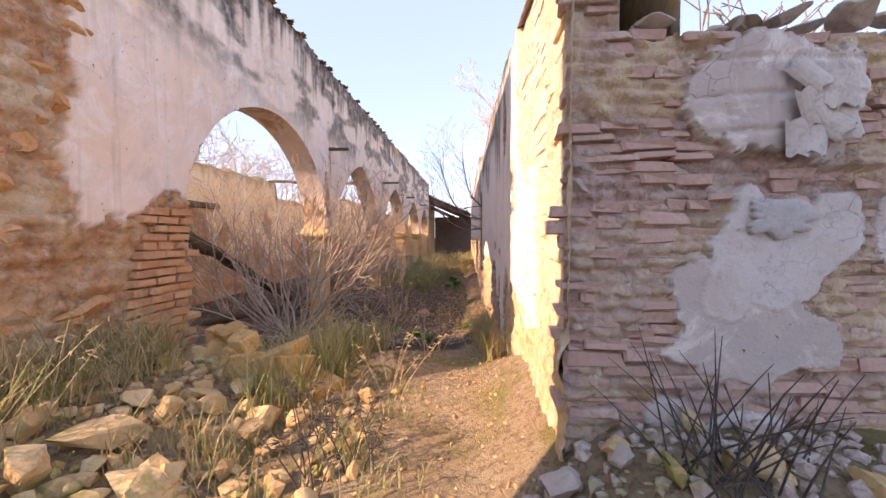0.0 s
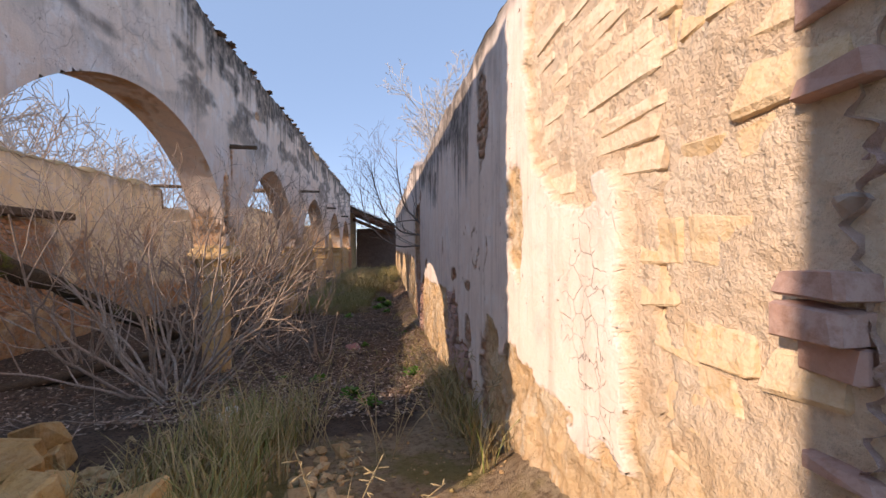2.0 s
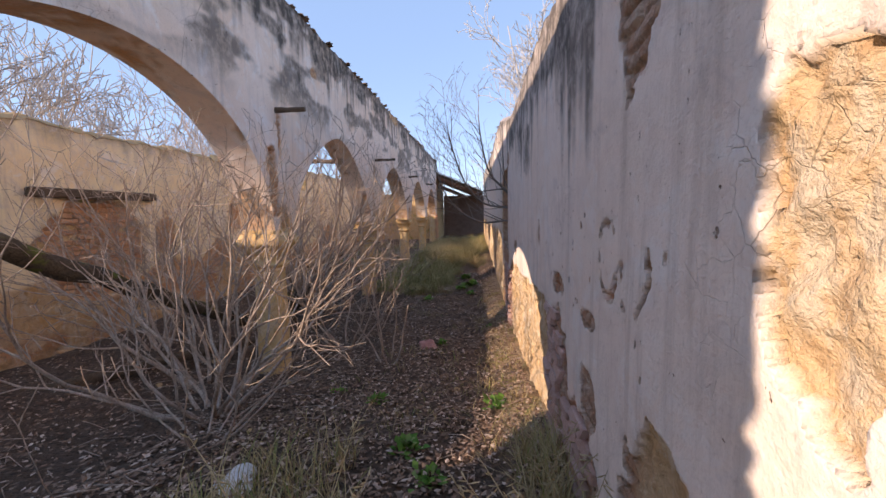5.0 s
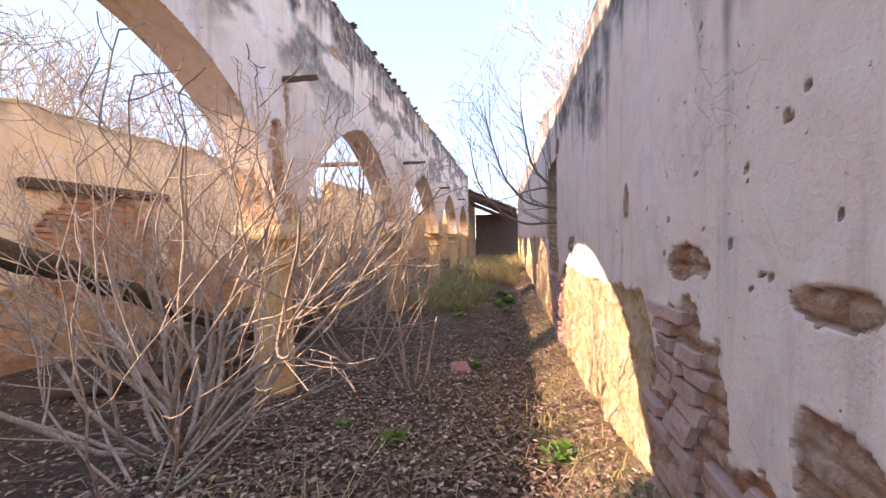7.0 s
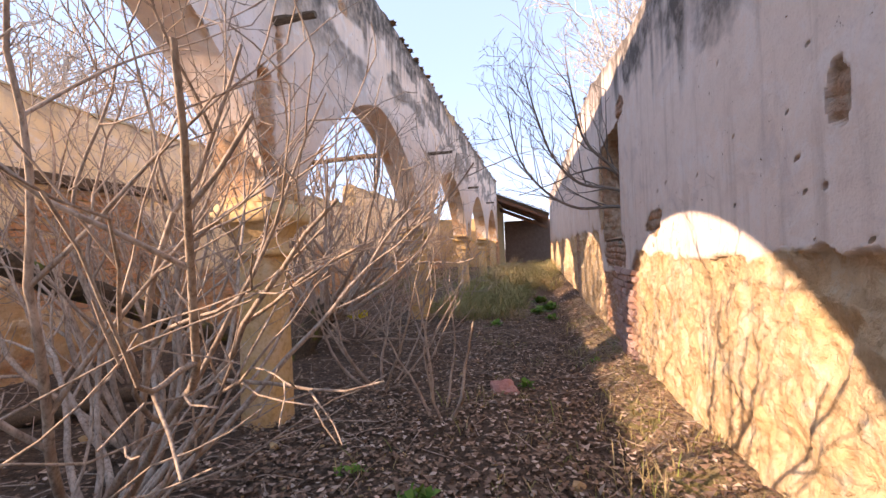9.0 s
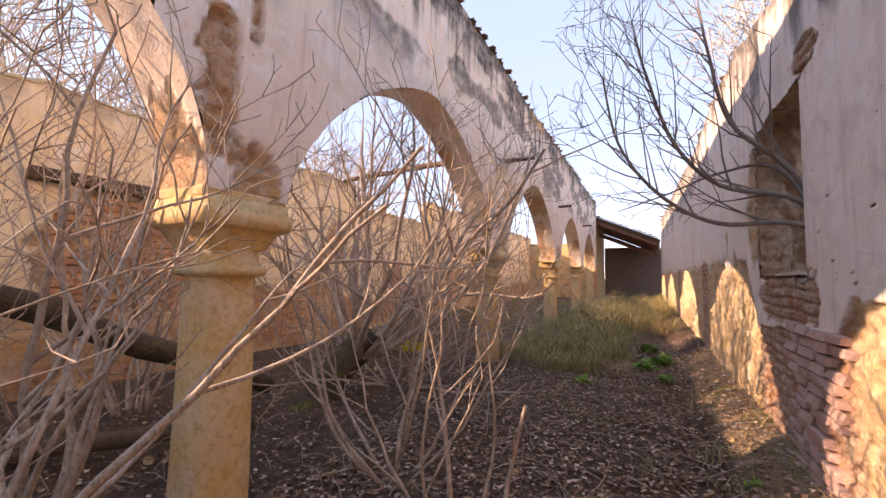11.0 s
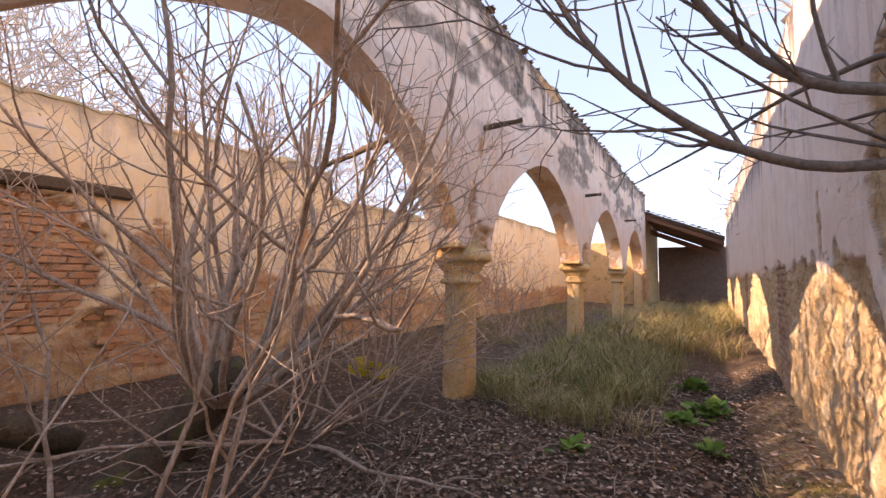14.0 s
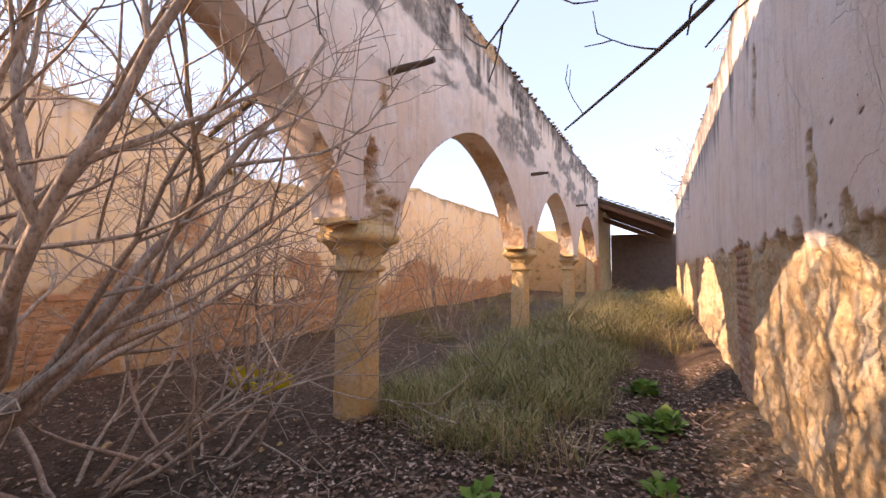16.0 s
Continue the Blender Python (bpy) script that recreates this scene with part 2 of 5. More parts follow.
def grid_mesh(name, P, keep=None, attrs=None, flip=False):
    """A mesh from an array of points n x m x 3; keep: which faces stay; attrs: values at the points."""
    n, m = P.shape[:2]
    idx = np.arange(n * m).reshape(n, m)
    f = np.stack([idx[:-1, :-1], idx[1:, :-1], idx[1:, 1:], idx[:-1, 1:]], -1)
    if flip:
        f = f[..., ::-1]
    f = f[keep] if keep is not None else f.reshape(-1, 4)
    used = np.zeros(n * m, bool)
    used[f.ravel()] = True
    remap = np.cumsum(used) - 1
    me = bpy.data.meshes.new(name)
    me.from_pydata(P.reshape(-1, 3)[used].tolist(), [], remap[f].tolist())
    for k, v in (attrs or {}).items():
        a = me.attributes.new(k, "FLOAT", "POINT")
        a.data.foreach_set("value", np.ascontiguousarray(np.broadcast_to(v, (n, m)).reshape(-1)[used], dtype=np.float32))
    me.polygons.foreach_set("use_smooth", np.ones(len(me.polygons), bool))
    return me


def put_mesh(name, me, mat, parent=None, label=""):
    me.materials.append(mat)
    ob = new(name, me)
    if parent:
        ob.parent = parent
    if label:
        ob["label"] = label
    return ob


def part(name, bm, mat, parent=None, label="", soft=False):
    me = bpy.data.meshes.new(name)
    bm.to_mesh(me)
    bm.free()
    if soft:
        me.polygons.foreach_set("use_smooth", np.ones(len(me.polygons), bool))
    return put_mesh(name, me, mat, parent, label)


def empty(name, at=(0, 0, 0), label="", category="", group="", kind=""):
    e = new(name)
    e.location = at
    return tagged(e, label, category, group, kind)


def box_into(bm, lo, hi, bevel=0.0, jitter=0.0, rng=random):
    m = Matrix.Translation([(a + b) / 2 for a, b in zip(lo, hi)]) @ Matrix.Diagonal([b - a for a, b in zip(lo, hi)] + [1])
    r = bmesh.ops.create_cube(bm, size=1, matrix=m)
    if jitter:
        for v in r["verts"]:
            v.co += Vector([rng.uniform(-jitter, jitter) for _ in range(3)])
    if bevel:
        edges = list({e for v in r["verts"] for e in v.link_edges})
        bmesh.ops.bevel(bm, geom=edges, offset=bevel, segments=1, affect="EDGES")


def rock_mesh(name, seed, flat=0.85, cuts=3, rough=0.28):
    """An angular broken stone about 1 across."""
    rng = random.Random(seed)
    bm = bmesh.new()
    bmesh.ops.create_icosphere(bm, subdivisions=cuts, radius=0.5)
    planes = [(Vector([rng.uniform(-1, 1) for _ in range(3)]).normalized(), rng.uniform(0.17, 0.34)) for _ in range(13)]
    for v in bm.verts:
        for nrm, d in planes:
            k = v.co.dot(nrm) - d
            if k > 0:
                v.co -= nrm * k
        v.co += Vector([rng.uniform(-1, 1) for _ in range(3)]) * 0.03 * rough
        v.co.z *= flat
    me = bpy.data.meshes.new(name)
    bm.to_mesh(me)
    bm.free()
    return me


def brick_mesh(name, seed, rough=0.06):
    """A worn brick of unit size with chipped edges."""
    rng = random.Random(seed)
    bm = bmesh.new()
    box_into(bm, (-0.5, -0.5, -0.5), (0.5, 0.5, 0.5), 0.0, rough, rng)
    bmesh.ops.bevel(bm, geom=list(bm.edges), offset=0.07, segments=1, affect="EDGES")
    for v in bm.verts:
        v.co += Vector([rng.uniform(-1, 1) for _ in range(3)]) * 0.025
    me = bpy.data.meshes.new(name)
    bm.to_mesh(me)
    bm.free()
    return me


def tube(verts, faces, pts, radii, sides=5):
    """Adds a tapering tube along pts to the lists."""
    base = len(verts)
    n = len(pts)
    for i in range(n):
        d = (pts[min(i + 1, n - 1)] - pts[max(i - 1, 0)]).normalized()
        a = d.orthogonal().normalized()
        b = d.cross(a)
        if i and (Vector(verts[-sides]) - pts[i - 1]).length > 1e-6:
            ref = Vector(verts[-sides]) - pts[i - 1]
            a = (ref - d * ref.dot(d)).normalized()
            b = d.cross(a)
        for k in range(sides):
            w = 2 * math.pi * k / sides
            verts.append(pts[i] + (a * math.cos(w) + b * math.sin(w)) * radii[i])
    for i in range(n - 1):
        for k in range(sides):
            k2 = (k + 1) % sides
            faces.append((base + i * sides + k, base + i * sides + k2, base + (i + 1) * sides + k2, base + (i + 1) * sides + k))


def mesh_of(name, verts, faces, soft=True):
    me = bpy.data.meshes.new(name)
    me.from_pydata([tuple(v) for v in verts], [], faces)
    if soft:
        me.polygons.foreach_set("use_smooth", np.ones(len(me.polygons), bool))
    return me


# ---- the lie of the land ----
def ground_z(x, y):
    x, y = np.asarray(x, float), np.asarray(y, float)
    z = np.interp(y, [-4, 0, 1.2, 2.4, 3.6, 4.8, 6.0, 7.5, 12, 17, 28, 40], [0.3, 0.38, 0.45, 0.6, 0.66, 0.5, 0.3, 0.1, 0.1, 0.2, 0.35, 0.4])
    near = 1 - smooth(y, 3.0, 4.4)
    z = z + near * smooth(x, 0.35, 1.1) * 0.36 * smooth(y, 0.4, 2.0)
    z = z + near * smooth(-x, 0.7, 1.8) * 0.2
    z = z + smooth(x, 0.2, 0.75) * 0.22 * smooth(y, 4, 6) * (1 - smooth(x, 0.9, 1.5))
    z = z + 0.1 * (fbm(x * 0.8, y * 0.8, 3) - 0.5) + 0.05 * (fbm(x * 4, y * 4, 5) - 0.5)
    return z


# ---- ground ----
def ground():
    root = empty("ground", (0, 0, 0), "brown soil floor with dead leaves and rubble", "ground", kind="structure")
    ux = np.concatenate([[-400, -150, -60, -25, -14], np.arange(-9, 5.01, 0.07), [8, 14, 25, 60, 150, 400]])
    uy = np.concatenate([[-400, -150, -60, -20, -8], np.arange(-3, 30.01, 0.09), [34, 40, 60, 100, 200, 400]])
    X, Y = np.meshgrid(ux, uy, indexing="ij")
    Z = ground_z(np.clip(X, -12, 8), np.clip(Y, -5, 36))
    dust = np.clip((1 - smooth(Y, 3.8, 5.2)) * (1 - smooth(-X, 0.5, 1.1) * smooth(Y, 3.2, 3.7)) + 0.75 * smooth(X, 0.1, 0.6) * (1 - smooth(Y, 13, 15)), 0, 1)
    put_mesh("soil", grid_mesh("soil", np.stack([X, Y, Z], -1), None, {"dust": dust}), M_EARTH, root)
    return root


ground()

# ---- arcade wall ----
FRONT, REAR = -2.18, -2.6
COLUMNS = (7.93, 12.54, 17.55, 22.6)
ARCHES = [(4.0, 7.68, 1.48, 1.95), (8.2, 12.15, 1.53, 1.55), (12.9, 17.1, 1.54, 1.6), (17.9, 22.2, 1.54, 1.6), (22.95, 27.3, 1.54, 1.6)]
SPRING = 1.9


def blotch(u, v, spots, seed, ragged=0.5):
    """How deep inside the listed ragged patches (u, v, half width, half height) the points lie; over 0 is inside."""
    best = np.full(np.broadcast(u, v).shape, -9.0)
    warp = (fbm(u * 2.6, v * 2.6, seed) - 0.5) * 0.55 * ragged + (fbm(u * 9, v * 9, seed + 5) - 0.5) * 0.38 * ragged + (fbm(u * 30, v * 30, seed + 9) - 0.5) * 0.1 * ragged
    for cu, cv, ru, rv in spots:
        d = (1 - np.sqrt(((u - cu) / ru) ** 2 + ((v - cv) / rv) ** 2)) * max(min(ru, rv), 0.17)
        best = np.maximum(best, d + warp)
    return best


def courses(u, v, hgt=0.085, length=0.3, seed=2):
    """Relief of rough masonry: 0 in the joints, 1 on the stones."""
    v = v + (fbm(u * 1.3, v * 0.7, seed) - 0.5) * 0.12
    row = np.floor(v / hgt)
    shift = hash2(row.astype(np.int64), row.astype(np.int64) * 3, seed)
    uu = u / length + shift * 3 + (fbm(u * 1.5, row, seed + 1) - 0.5) * 0.8
    col = np.floor(uu)
    edge = np.minimum(np.minimum(v / hgt - row, row + 1 - v / hgt) * hgt, np.minimum(uu - col, col + 1 - uu) * length)
    lift = hash2(col.astype(np.int64), row.astype(np.int64), seed + 9)
    return smooth(edge, 0.0, 0.022) * (0.5 + 0.5 * lift)


def wall_top(y, base, seed, jag=0.12):
    return base + (fbm(np.asarray(y) * 1.6, np.asarray(y) * 0, seed) - 0.5) * jag * 2 + (value_noise(np.asarray(y) * 6, np.asarray(y) * 0, seed + 3) - 0.5) * jag * 0.7


def arcade():
    root = empty("wall_arcade", (0, 0, 0), "long pale plastered arcade wall with five arches, weather-stained", "wall", kind="structure")
    y = np.arange(2.07, 28.16, 0.035)
    v = np.linspace(0, 1, 146)
    Y, V = np.meshgrid(y, v, indexing="ij")
    T = wall_top(Y, 4.84 + 0.021 * (Y - 7.5), 31, 0.05)
    Z = V * T
    hole = np.zeros(Y.shape, bool)
    for a, b, rise, bow in ARCHES:
        c, hw = (a + b) / 2, (b - a) / 2
        dy, dz = (Y - c) / hw, (Z - SPRING) / rise
        r = (np.abs(dy) ** bow + np.abs(dz) ** bow) ** (1 / bow)
        snap = (np.abs(r - 1) < 0.013) & (Z > SPRING - 0.02)
        Y = np.where(snap, c + dy / np.maximum(r, 0.01) * hw, Y)
        Z = np.where(snap, SPRING + dz / np.maximum(r, 0.01) * rise, Z)
        hole |= (r < 0.997) & (Z >= SPRING) & ~snap
    hole |= (Z < SPRING - 0.02) & (Y > 4.001) & (Y < 27.3)
    corner = hole[:-1, :-1] | hole[1:, :-1] | hole[1:, 1:] | hole[:-1, 1:]
    spots = [(2.35, 2.6, 0.62, 3.2), (3.45, 0.9, 0.75, 0.95), (3.85, 1.75, 0.3, 0.4), (2.7, 0.8, 1.2, 1.0), (7.93, 3.12, 0.06, 0.28), (12.6, 3.1, 0.1, 0.16), (7.95, 2.05, 0.2, 0.2), (12.65, 2.0, 0.24, 0.2), (7.72, 2.5, 0.1, 0.5), (12.45, 2.5, 0.08, 0.4),
             (27.8, 0.8, 0.8, 1.3), (6.1, 4.9, 0.5, 0.12), (15.2, 4.9, 0.6, 0.12), (17.6, 2.1, 0.25, 0.3), (9.1, 4.2, 0.14, 0.1)]
    b = blotch(Y, Z, spots, 11, 0.45)
    bare = smooth(b, -0.004, 0.02)
    brick = smooth(fbm(Y * 1.3, Z * 1.3, 77), 0.42, 0.6)
    h = -0.05 * bare + bare * 0.06 * courses(Y, Z, 0.11, 0.3) + bare * 0.14 * (fbm(Y * 3, Z * 4, 41) - 0.5) + bare * 0.04 * (fbm(Y * 14, Z * 14, 42) - 0.5)
    h += 0.012 * (fbm(Y * 1.2, Z * 1.2, 5) - 0.5) + 0.004 * (fbm(Y * 11, Z * 11, 8) - 0.5)
    below = T - Z
    run = value_noise(Y * 7, Y * 0, 91) * 0.6 + value_noise(Y * 21, Z * 0.6, 92) * 0.5
    damp = smooth(run - below * 0.75, 0.12, 0.55) * 0.85 + smooth(0.2 - below, 0, 0.2) * 0.7
    band = smooth(fbm(Y * 1.3 - Z * 0.5, Z * 3.0, 63), 0.48, 0.6) * smooth(Z, 3.2, 3.8) * 0.75
    damp = np.clip(damp + band, 0, 0.95)
    P = np.stack([FRONT + h, Y, Z], -1)
    put_mesh("plaster_face", grid_mesh("plaster_face", P, ~corner, {"bare": bare, "damp": damp, "kind": brick}), M_ARCADE, root)
    # rear face, coarser
    P2 = np.stack([np.full(Y.shape, REAR) - 0.5 * h, Y, Z], -1)[::1, ::1]
    put_mesh("rear_face", grid_mesh("rear_face", P2, ~corner, {"bare": bare * 0.5, "damp": damp, "kind": brick}, True), M_ARCADE, root)
    # arch undersides
    for a, bb, rise, bow in ARCHES:
        c, hw = (a + bb) / 2, (bb - a) / 2
        w, xs = np.linspace(0, math.pi, 90), np.linspace(0, 1, 12)
        W, S = np.meshgrid(w, xs, indexing="ij")
        wear = 0.04 * (fbm(W * 5 + c, S * 2, 7) - 0.6) * np.sin(S * math.pi)
        q = (np.abs(np.cos(W)) ** bow + np.abs(np.sin(W)) ** bow) ** (-1 / bow)
        yy = c - np.cos(W) * q * (hw + wear)
        zz = SPRING + np.sin(W) * q * (rise + wear)
        bare = smooth(fbm(W * 3 + c * 7, S * 1.4, 23), 0.56, 0.62)
        P = np.stack([FRONT + 0.004 + (REAR - FRONT - 0.008) * S, yy, zz], -1)
        put_mesh("arch_soffit", grid_mesh("arch_soffit", P, None, {"bare": bare * 0.9, "damp": 0.12 * bare, "kind": 0.6 + 0 * S}), M_ARCADE, root)
    # undersides over the columns, jambs, ends and top
    bm = bmesh.new()
    for left, right in zip(ARCHES, ARCHES[1:]):
        box_into(bm, (REAR + 0.01, left[1] - 0.01, SPRING - 0.04), (FRONT - 0.01, right[0] + 0.01, SPRING + 0.02), 0.01)
    box_into(bm, (REAR + 0.02, 3.6, 0.0), (FRONT - 0.06, 3.99, SPRING))
    box_into(bm, (REAR + 0.02, 2.075, 0.0), (FRONT - 0.1, 2.3, 4.7))
    box_into(bm, (REAR + 0.02, 27.31, 0.0), (FRONT - 0.06, 27.6, SPRING))
    box_into(bm, (REAR + 0.02, 27.9, 0.0), (FRONT - 0.06, 28.14, 4.9))
    part("core", bm, M_COLUMN, root)
    yt = np.arange(2.07, 28.16, 0.06)
    S = np.linspace(0, 1, 6)
    A, B = np.meshgrid(yt, S, indexing="ij")
    Zt = wall_top(A, 4.84 + 0.021 * (A - 7.5), 31, 0.05) + 0.05 * np.sin(B * math.pi) + 0.04 * (fbm(A * 7, B * 3, 9) - 0.4) * np.sin(B * math.pi)
    put_mesh("wall_head", grid_mesh("wall_head", np.stack([FRONT + (REAR - FRONT) * B, A, Zt], -1)), M_TILE, root)
    return root


WALL_ARCADE = arcade()


def column(cy, seed):
    """A round stone column with a moulded, chipped capital."""
    rng = random.Random(seed)
    z0 = float(ground_z(-2.4, cy)) - 0.05
    root = empty("stone_column", (-2.4, cy, z0), "worn yellow sandstone column carrying an arcade wall", "column", "arcade columns")

    def lathe(name, prof, sq=0.0):
        w = np.linspace(0, 2 * math.pi, 41)
        zs = np.array([p[0] for p in prof])
        rs = np.array([p[1] for p in prof])
        W, Zg = np.meshgrid(w, zs, indexing="ij")
        R = np.broadcast_to(rs, W.shape).copy()
        k = np.maximum(np.abs(np.cos(W)), np.abs(np.sin(W)))
        R = R * ((1 - sq) + sq / k)
        R = R * (1 + 0.05 * (fbm(W / 6.283 * 8 % 8, Zg * 6 + seed * 10, seed) - 0.5))
        R[-1] = R[0]
        put_mesh(name, grid_mesh(name, np.stack([R * np.cos(W), R * np.sin(W), Zg - z0], -1)), M_COLUMN, root)

    shaft = [(z0, 0.185)] + [(z0 + 0.02 + i * (1.42 - z0) / 26, 0.182 - 0.015 * i / 26) for i in range(27)]
    lathe("shaft", shaft, 0.35)
    lathe("necking", [(1.44, 0.168), (1.45, 0.21), (1.475, 0.22), (1.5, 0.21), (1.51, 0.178), (1.6, 0.178)], 0.4)
    lathe("capital", [(1.6, 0.178), (1.64, 0.2), (1.69, 0.225), (1.71, 0.255), (1.72, 0.28), (1.8, 0.29), (1.81, 0.265), (1.87, 0.26), (1.875, 0.0)], 0.85)
    return root


for i, cy in enumerate(COLUMNS):
    column(cy, 40 + i)


def tie_rod(y, z, length, dark):
    root = empty("tie_beam_stub", (FRONT - 0.05, y, z), "short dark broken timber beam jutting from the arcade", "beam", "beam stubs")
    rng = random.Random(int(y * 10))
    bm = bmesh.new()
    n = 7
    rings = []
    for i in range(n):
        x = i / (n - 1) * length
        r = 0.036 * (1 - 0.3 * i / n)
        rings.append([bm.verts.new((x, math.cos(w) * r + rng.uniform(-0.006, 0.006), math.sin(w) * r * 1.1 + rng.uniform(-0.006, 0.006))) for w in np.linspace(0, 2 * math.pi, 7)[:-1]])
    for a, b in zip(rings, rings[1:]):
        for k in range(6):
            bm.faces.new((a[k], a[(k + 1) % 6], b[(k + 1) % 6], b[k]))
    bm.faces.new(rings[-1])
    part("stub", bm, M_WOOD, root)


for y, z, ln in ((7.875, 3.36, 0.42), (12.69, 3.38, 0.55), (17.6, 3.42, 0.4), (22.75, 3.5, 0.4)):
    tie_rod(y, z, ln, True)

# ---- passage wall opposite the arcade ----
RW = 0.755
WINDOW = (9.7, 10.8, 1.5, 2.78)


def right_top(y):
    base = np.interp(y, [2, 3, 5, 6.3, 9.2, 9.6, 11.5, 15, 25, 29], [3.12, 3.2, 3.36, 3.46, 3.42, 3.5, 3.9, 3.88, 4.2, 4.3])
    return wall_top(y, base, 57, 0.07)


def right_wall():
    root = empty("wall_passage", (0, 0, 0), "grey-white plastered wall with plaster fallen off over ochre render and brick", "wall", kind="structure")
    y = np.concatenate([np.arange(2.12, 5, 0.009), np.arange(5, 8, 0.014), np.arange(8, 14, 0.025), np.arange(14, 28.5, 0.06)])
    v = np.linspace(0, 1, 320)
    Y, V = np.meshgrid(y, v, indexing="ij")
    T = right_top(Y)
    Z = V * T
    wy0, wy1, wz0, wz1 = WINDOW
    jag = (fbm(Y * 4, Z * 4, 3) - 0.5) * 0.12
    hole = (Y > wy0) & (Y < wy1 + jag * 2) & (Z > wz0 + jag) & (Z < wz1 + jag)
    corner = hole[:-1, :-1] | hole[1:, :-1] | hole[1:, 1:] | hole[:-1, 1:]
    b = blotch(Y, Z, RIGHT_SPOTS, 21, 0.36)
    reach = np.interp(Y, [6, 9.1, 9.3, 10.9, 11.2, 28], [1.39, 1.36, 1.12, 1.1, 1.72, 1.75])
    low = reach - Z - 0.1 * (fbm(Y * 1.1, Z * 0, 33) - 0.5) - 0.1 * (fbm(Y * 6, Z * 6, 34) - 0.5) - smooth(Y, 10.8, 11.2) * 0.4 * (fbm(Y * 5, Z * 1.1, 36) - 0.42)
    low = low * smooth(Y, 5.6, 6.3) - 0.6 * (1 - smooth(Y, 5.6, 6.3))
    inside = np.maximum(b, low)
    bare = smooth(inside, -0.003, 0.008)
    bare = np.maximum(bare, smooth(blotch(Y, Z, CHIPS, 25, 0.25), -0.002, 0.006))
    rings = blotch(Y, Z, [(4.72, 1.87, 0.12, 0.16), (4.48, 1.86, 0.11, 0.16)], 51, 0.25)
    rim = smooth(0.022 - np.abs(rings), 0, 0.012) * smooth(fbm(Y * 7, Z * 7, 12), 0.4, 0.5)
    bare = np.maximum(bare, rim)
    piers = np.zeros(Y.shape)
    for a, c in BRICK_PIERS:
        piers = np.maximum(piers, smooth(Y, a - 0.05, a + 0.05) * (1 - smooth(Y, c - 0.05, c + 0.05)))
    kind = np.clip(piers + smooth(Y, 4.35, 4.5) * (1 - smooth(Y, 6.0, 6.2)) + smooth(Z, 1.5, 1.55) * smooth(Y, 4.3, 4.4) * (1 - smooth(Y, 9.0, 9.2)) * 0.8, 0, 1)
    stone = courses(Y, Z, 0.075, 0.24, 4)
    rubble = fbm(Y * 5, Z * 5, 61) - 0.5
    pale = bare * (1 - smooth(Y, 3.5, 3.6)) * smooth(Z, 1.2, 1.6)
    scar = smooth(0.02 - np.abs(Y - 2.64 - 0.12 * (fbm(Z * 4, Z * 0, 71) - 0.5) - 0.05 * (fbm(Z * 17, Z * 0, 72) - 0.5)), 0, 0.012) * smooth(Z, 1.2, 1.35) * (1 - smooth(Z, 2.0, 2.2))
    h = -0.028 * bare - 0.018 * pale - 0.05 * scar + bare * (kind * 0.022 * stone + (1 - kind) * (1 - 0.75 * pale) * (0.08 * rubble + 0.05 * (fbm(Y * 16, Z * 11, 62) - 0.5)))
    h += 0.02 * (fbm(Y * 0.9, Z * 0.9, 6) - 0.5) + 0.004 * (fbm(Y * 12, Z * 12, 8) - 0.5)
    below = T - Z
    run = value_noise(Y * 5, Y * 0, 95) * 0.5 + value_noise(Y * 16, Z * 0.8, 96) * 0.4 + 0.5 * (fbm(Y * 0.6, Y * 0, 97) - 0.4)
    damp = smooth(run - below * 0.55, 0.14, 0.5) * smooth(Y, 3.8, 4.6) * 0.8 + smooth(0.12 - below, 0, 0.12) * 0.6
    mould = blotch(Y, Z, [(7.3, 2.75, 0.35, 0.4), (7.9, 2.9, 0.3, 0.3), (5.9, 3.2, 1.2, 0.3), (8.8, 3.2, 0.6, 0.3)], 71, 0.7)
    damp = np.clip(damp + smooth(mould, 0.0, 0.2) * 0.75, 0, 0.9)
    P = np.stack([RW - h, Y, Z], -1)
    put_mesh("plaster_face", grid_mesh("plaster_face", P, ~corner, {"bare": bare, "damp": damp, "kind": kind, "pale": pale, "craze": smooth(blotch(Y, Z, [(2.98, 1.7, 0.2, 0.42), (2.9, 1.3, 0.12, 0.3)], 83, 0.6), 0, 0.1) * 0.6}, True), M_RIGHT, root)
    # far side, window reveals and the head of the wall
    back = 1.25
    Y2, V2 = np.meshgrid(np.arange(2.2, 28.5, 0.15), np.linspace(0, 1, 30), indexing="ij")
    Z2 = V2 * right_top(Y2)
    h2 = (Y2 > wy0 - 0.05) & (Y2 < wy1 + 0.05) & (Z2 > wz0 - 0.05) & (Z2 < wz1 + 0.05)
    c2 = h2[:-1, :-1] | h2[1:, :-1] | h2[1:, 1:] | h2[:-1, 1:]
    put_mesh("rear_face", grid_mesh("rear_face", np.stack([np.full(Y2.shape, back), Y2, Z2], -1), ~c2, {"bare": Y2 * 0 + 1, "damp": Y2 * 0, "kind": Y2 * 0}), M_RIGHT, root)

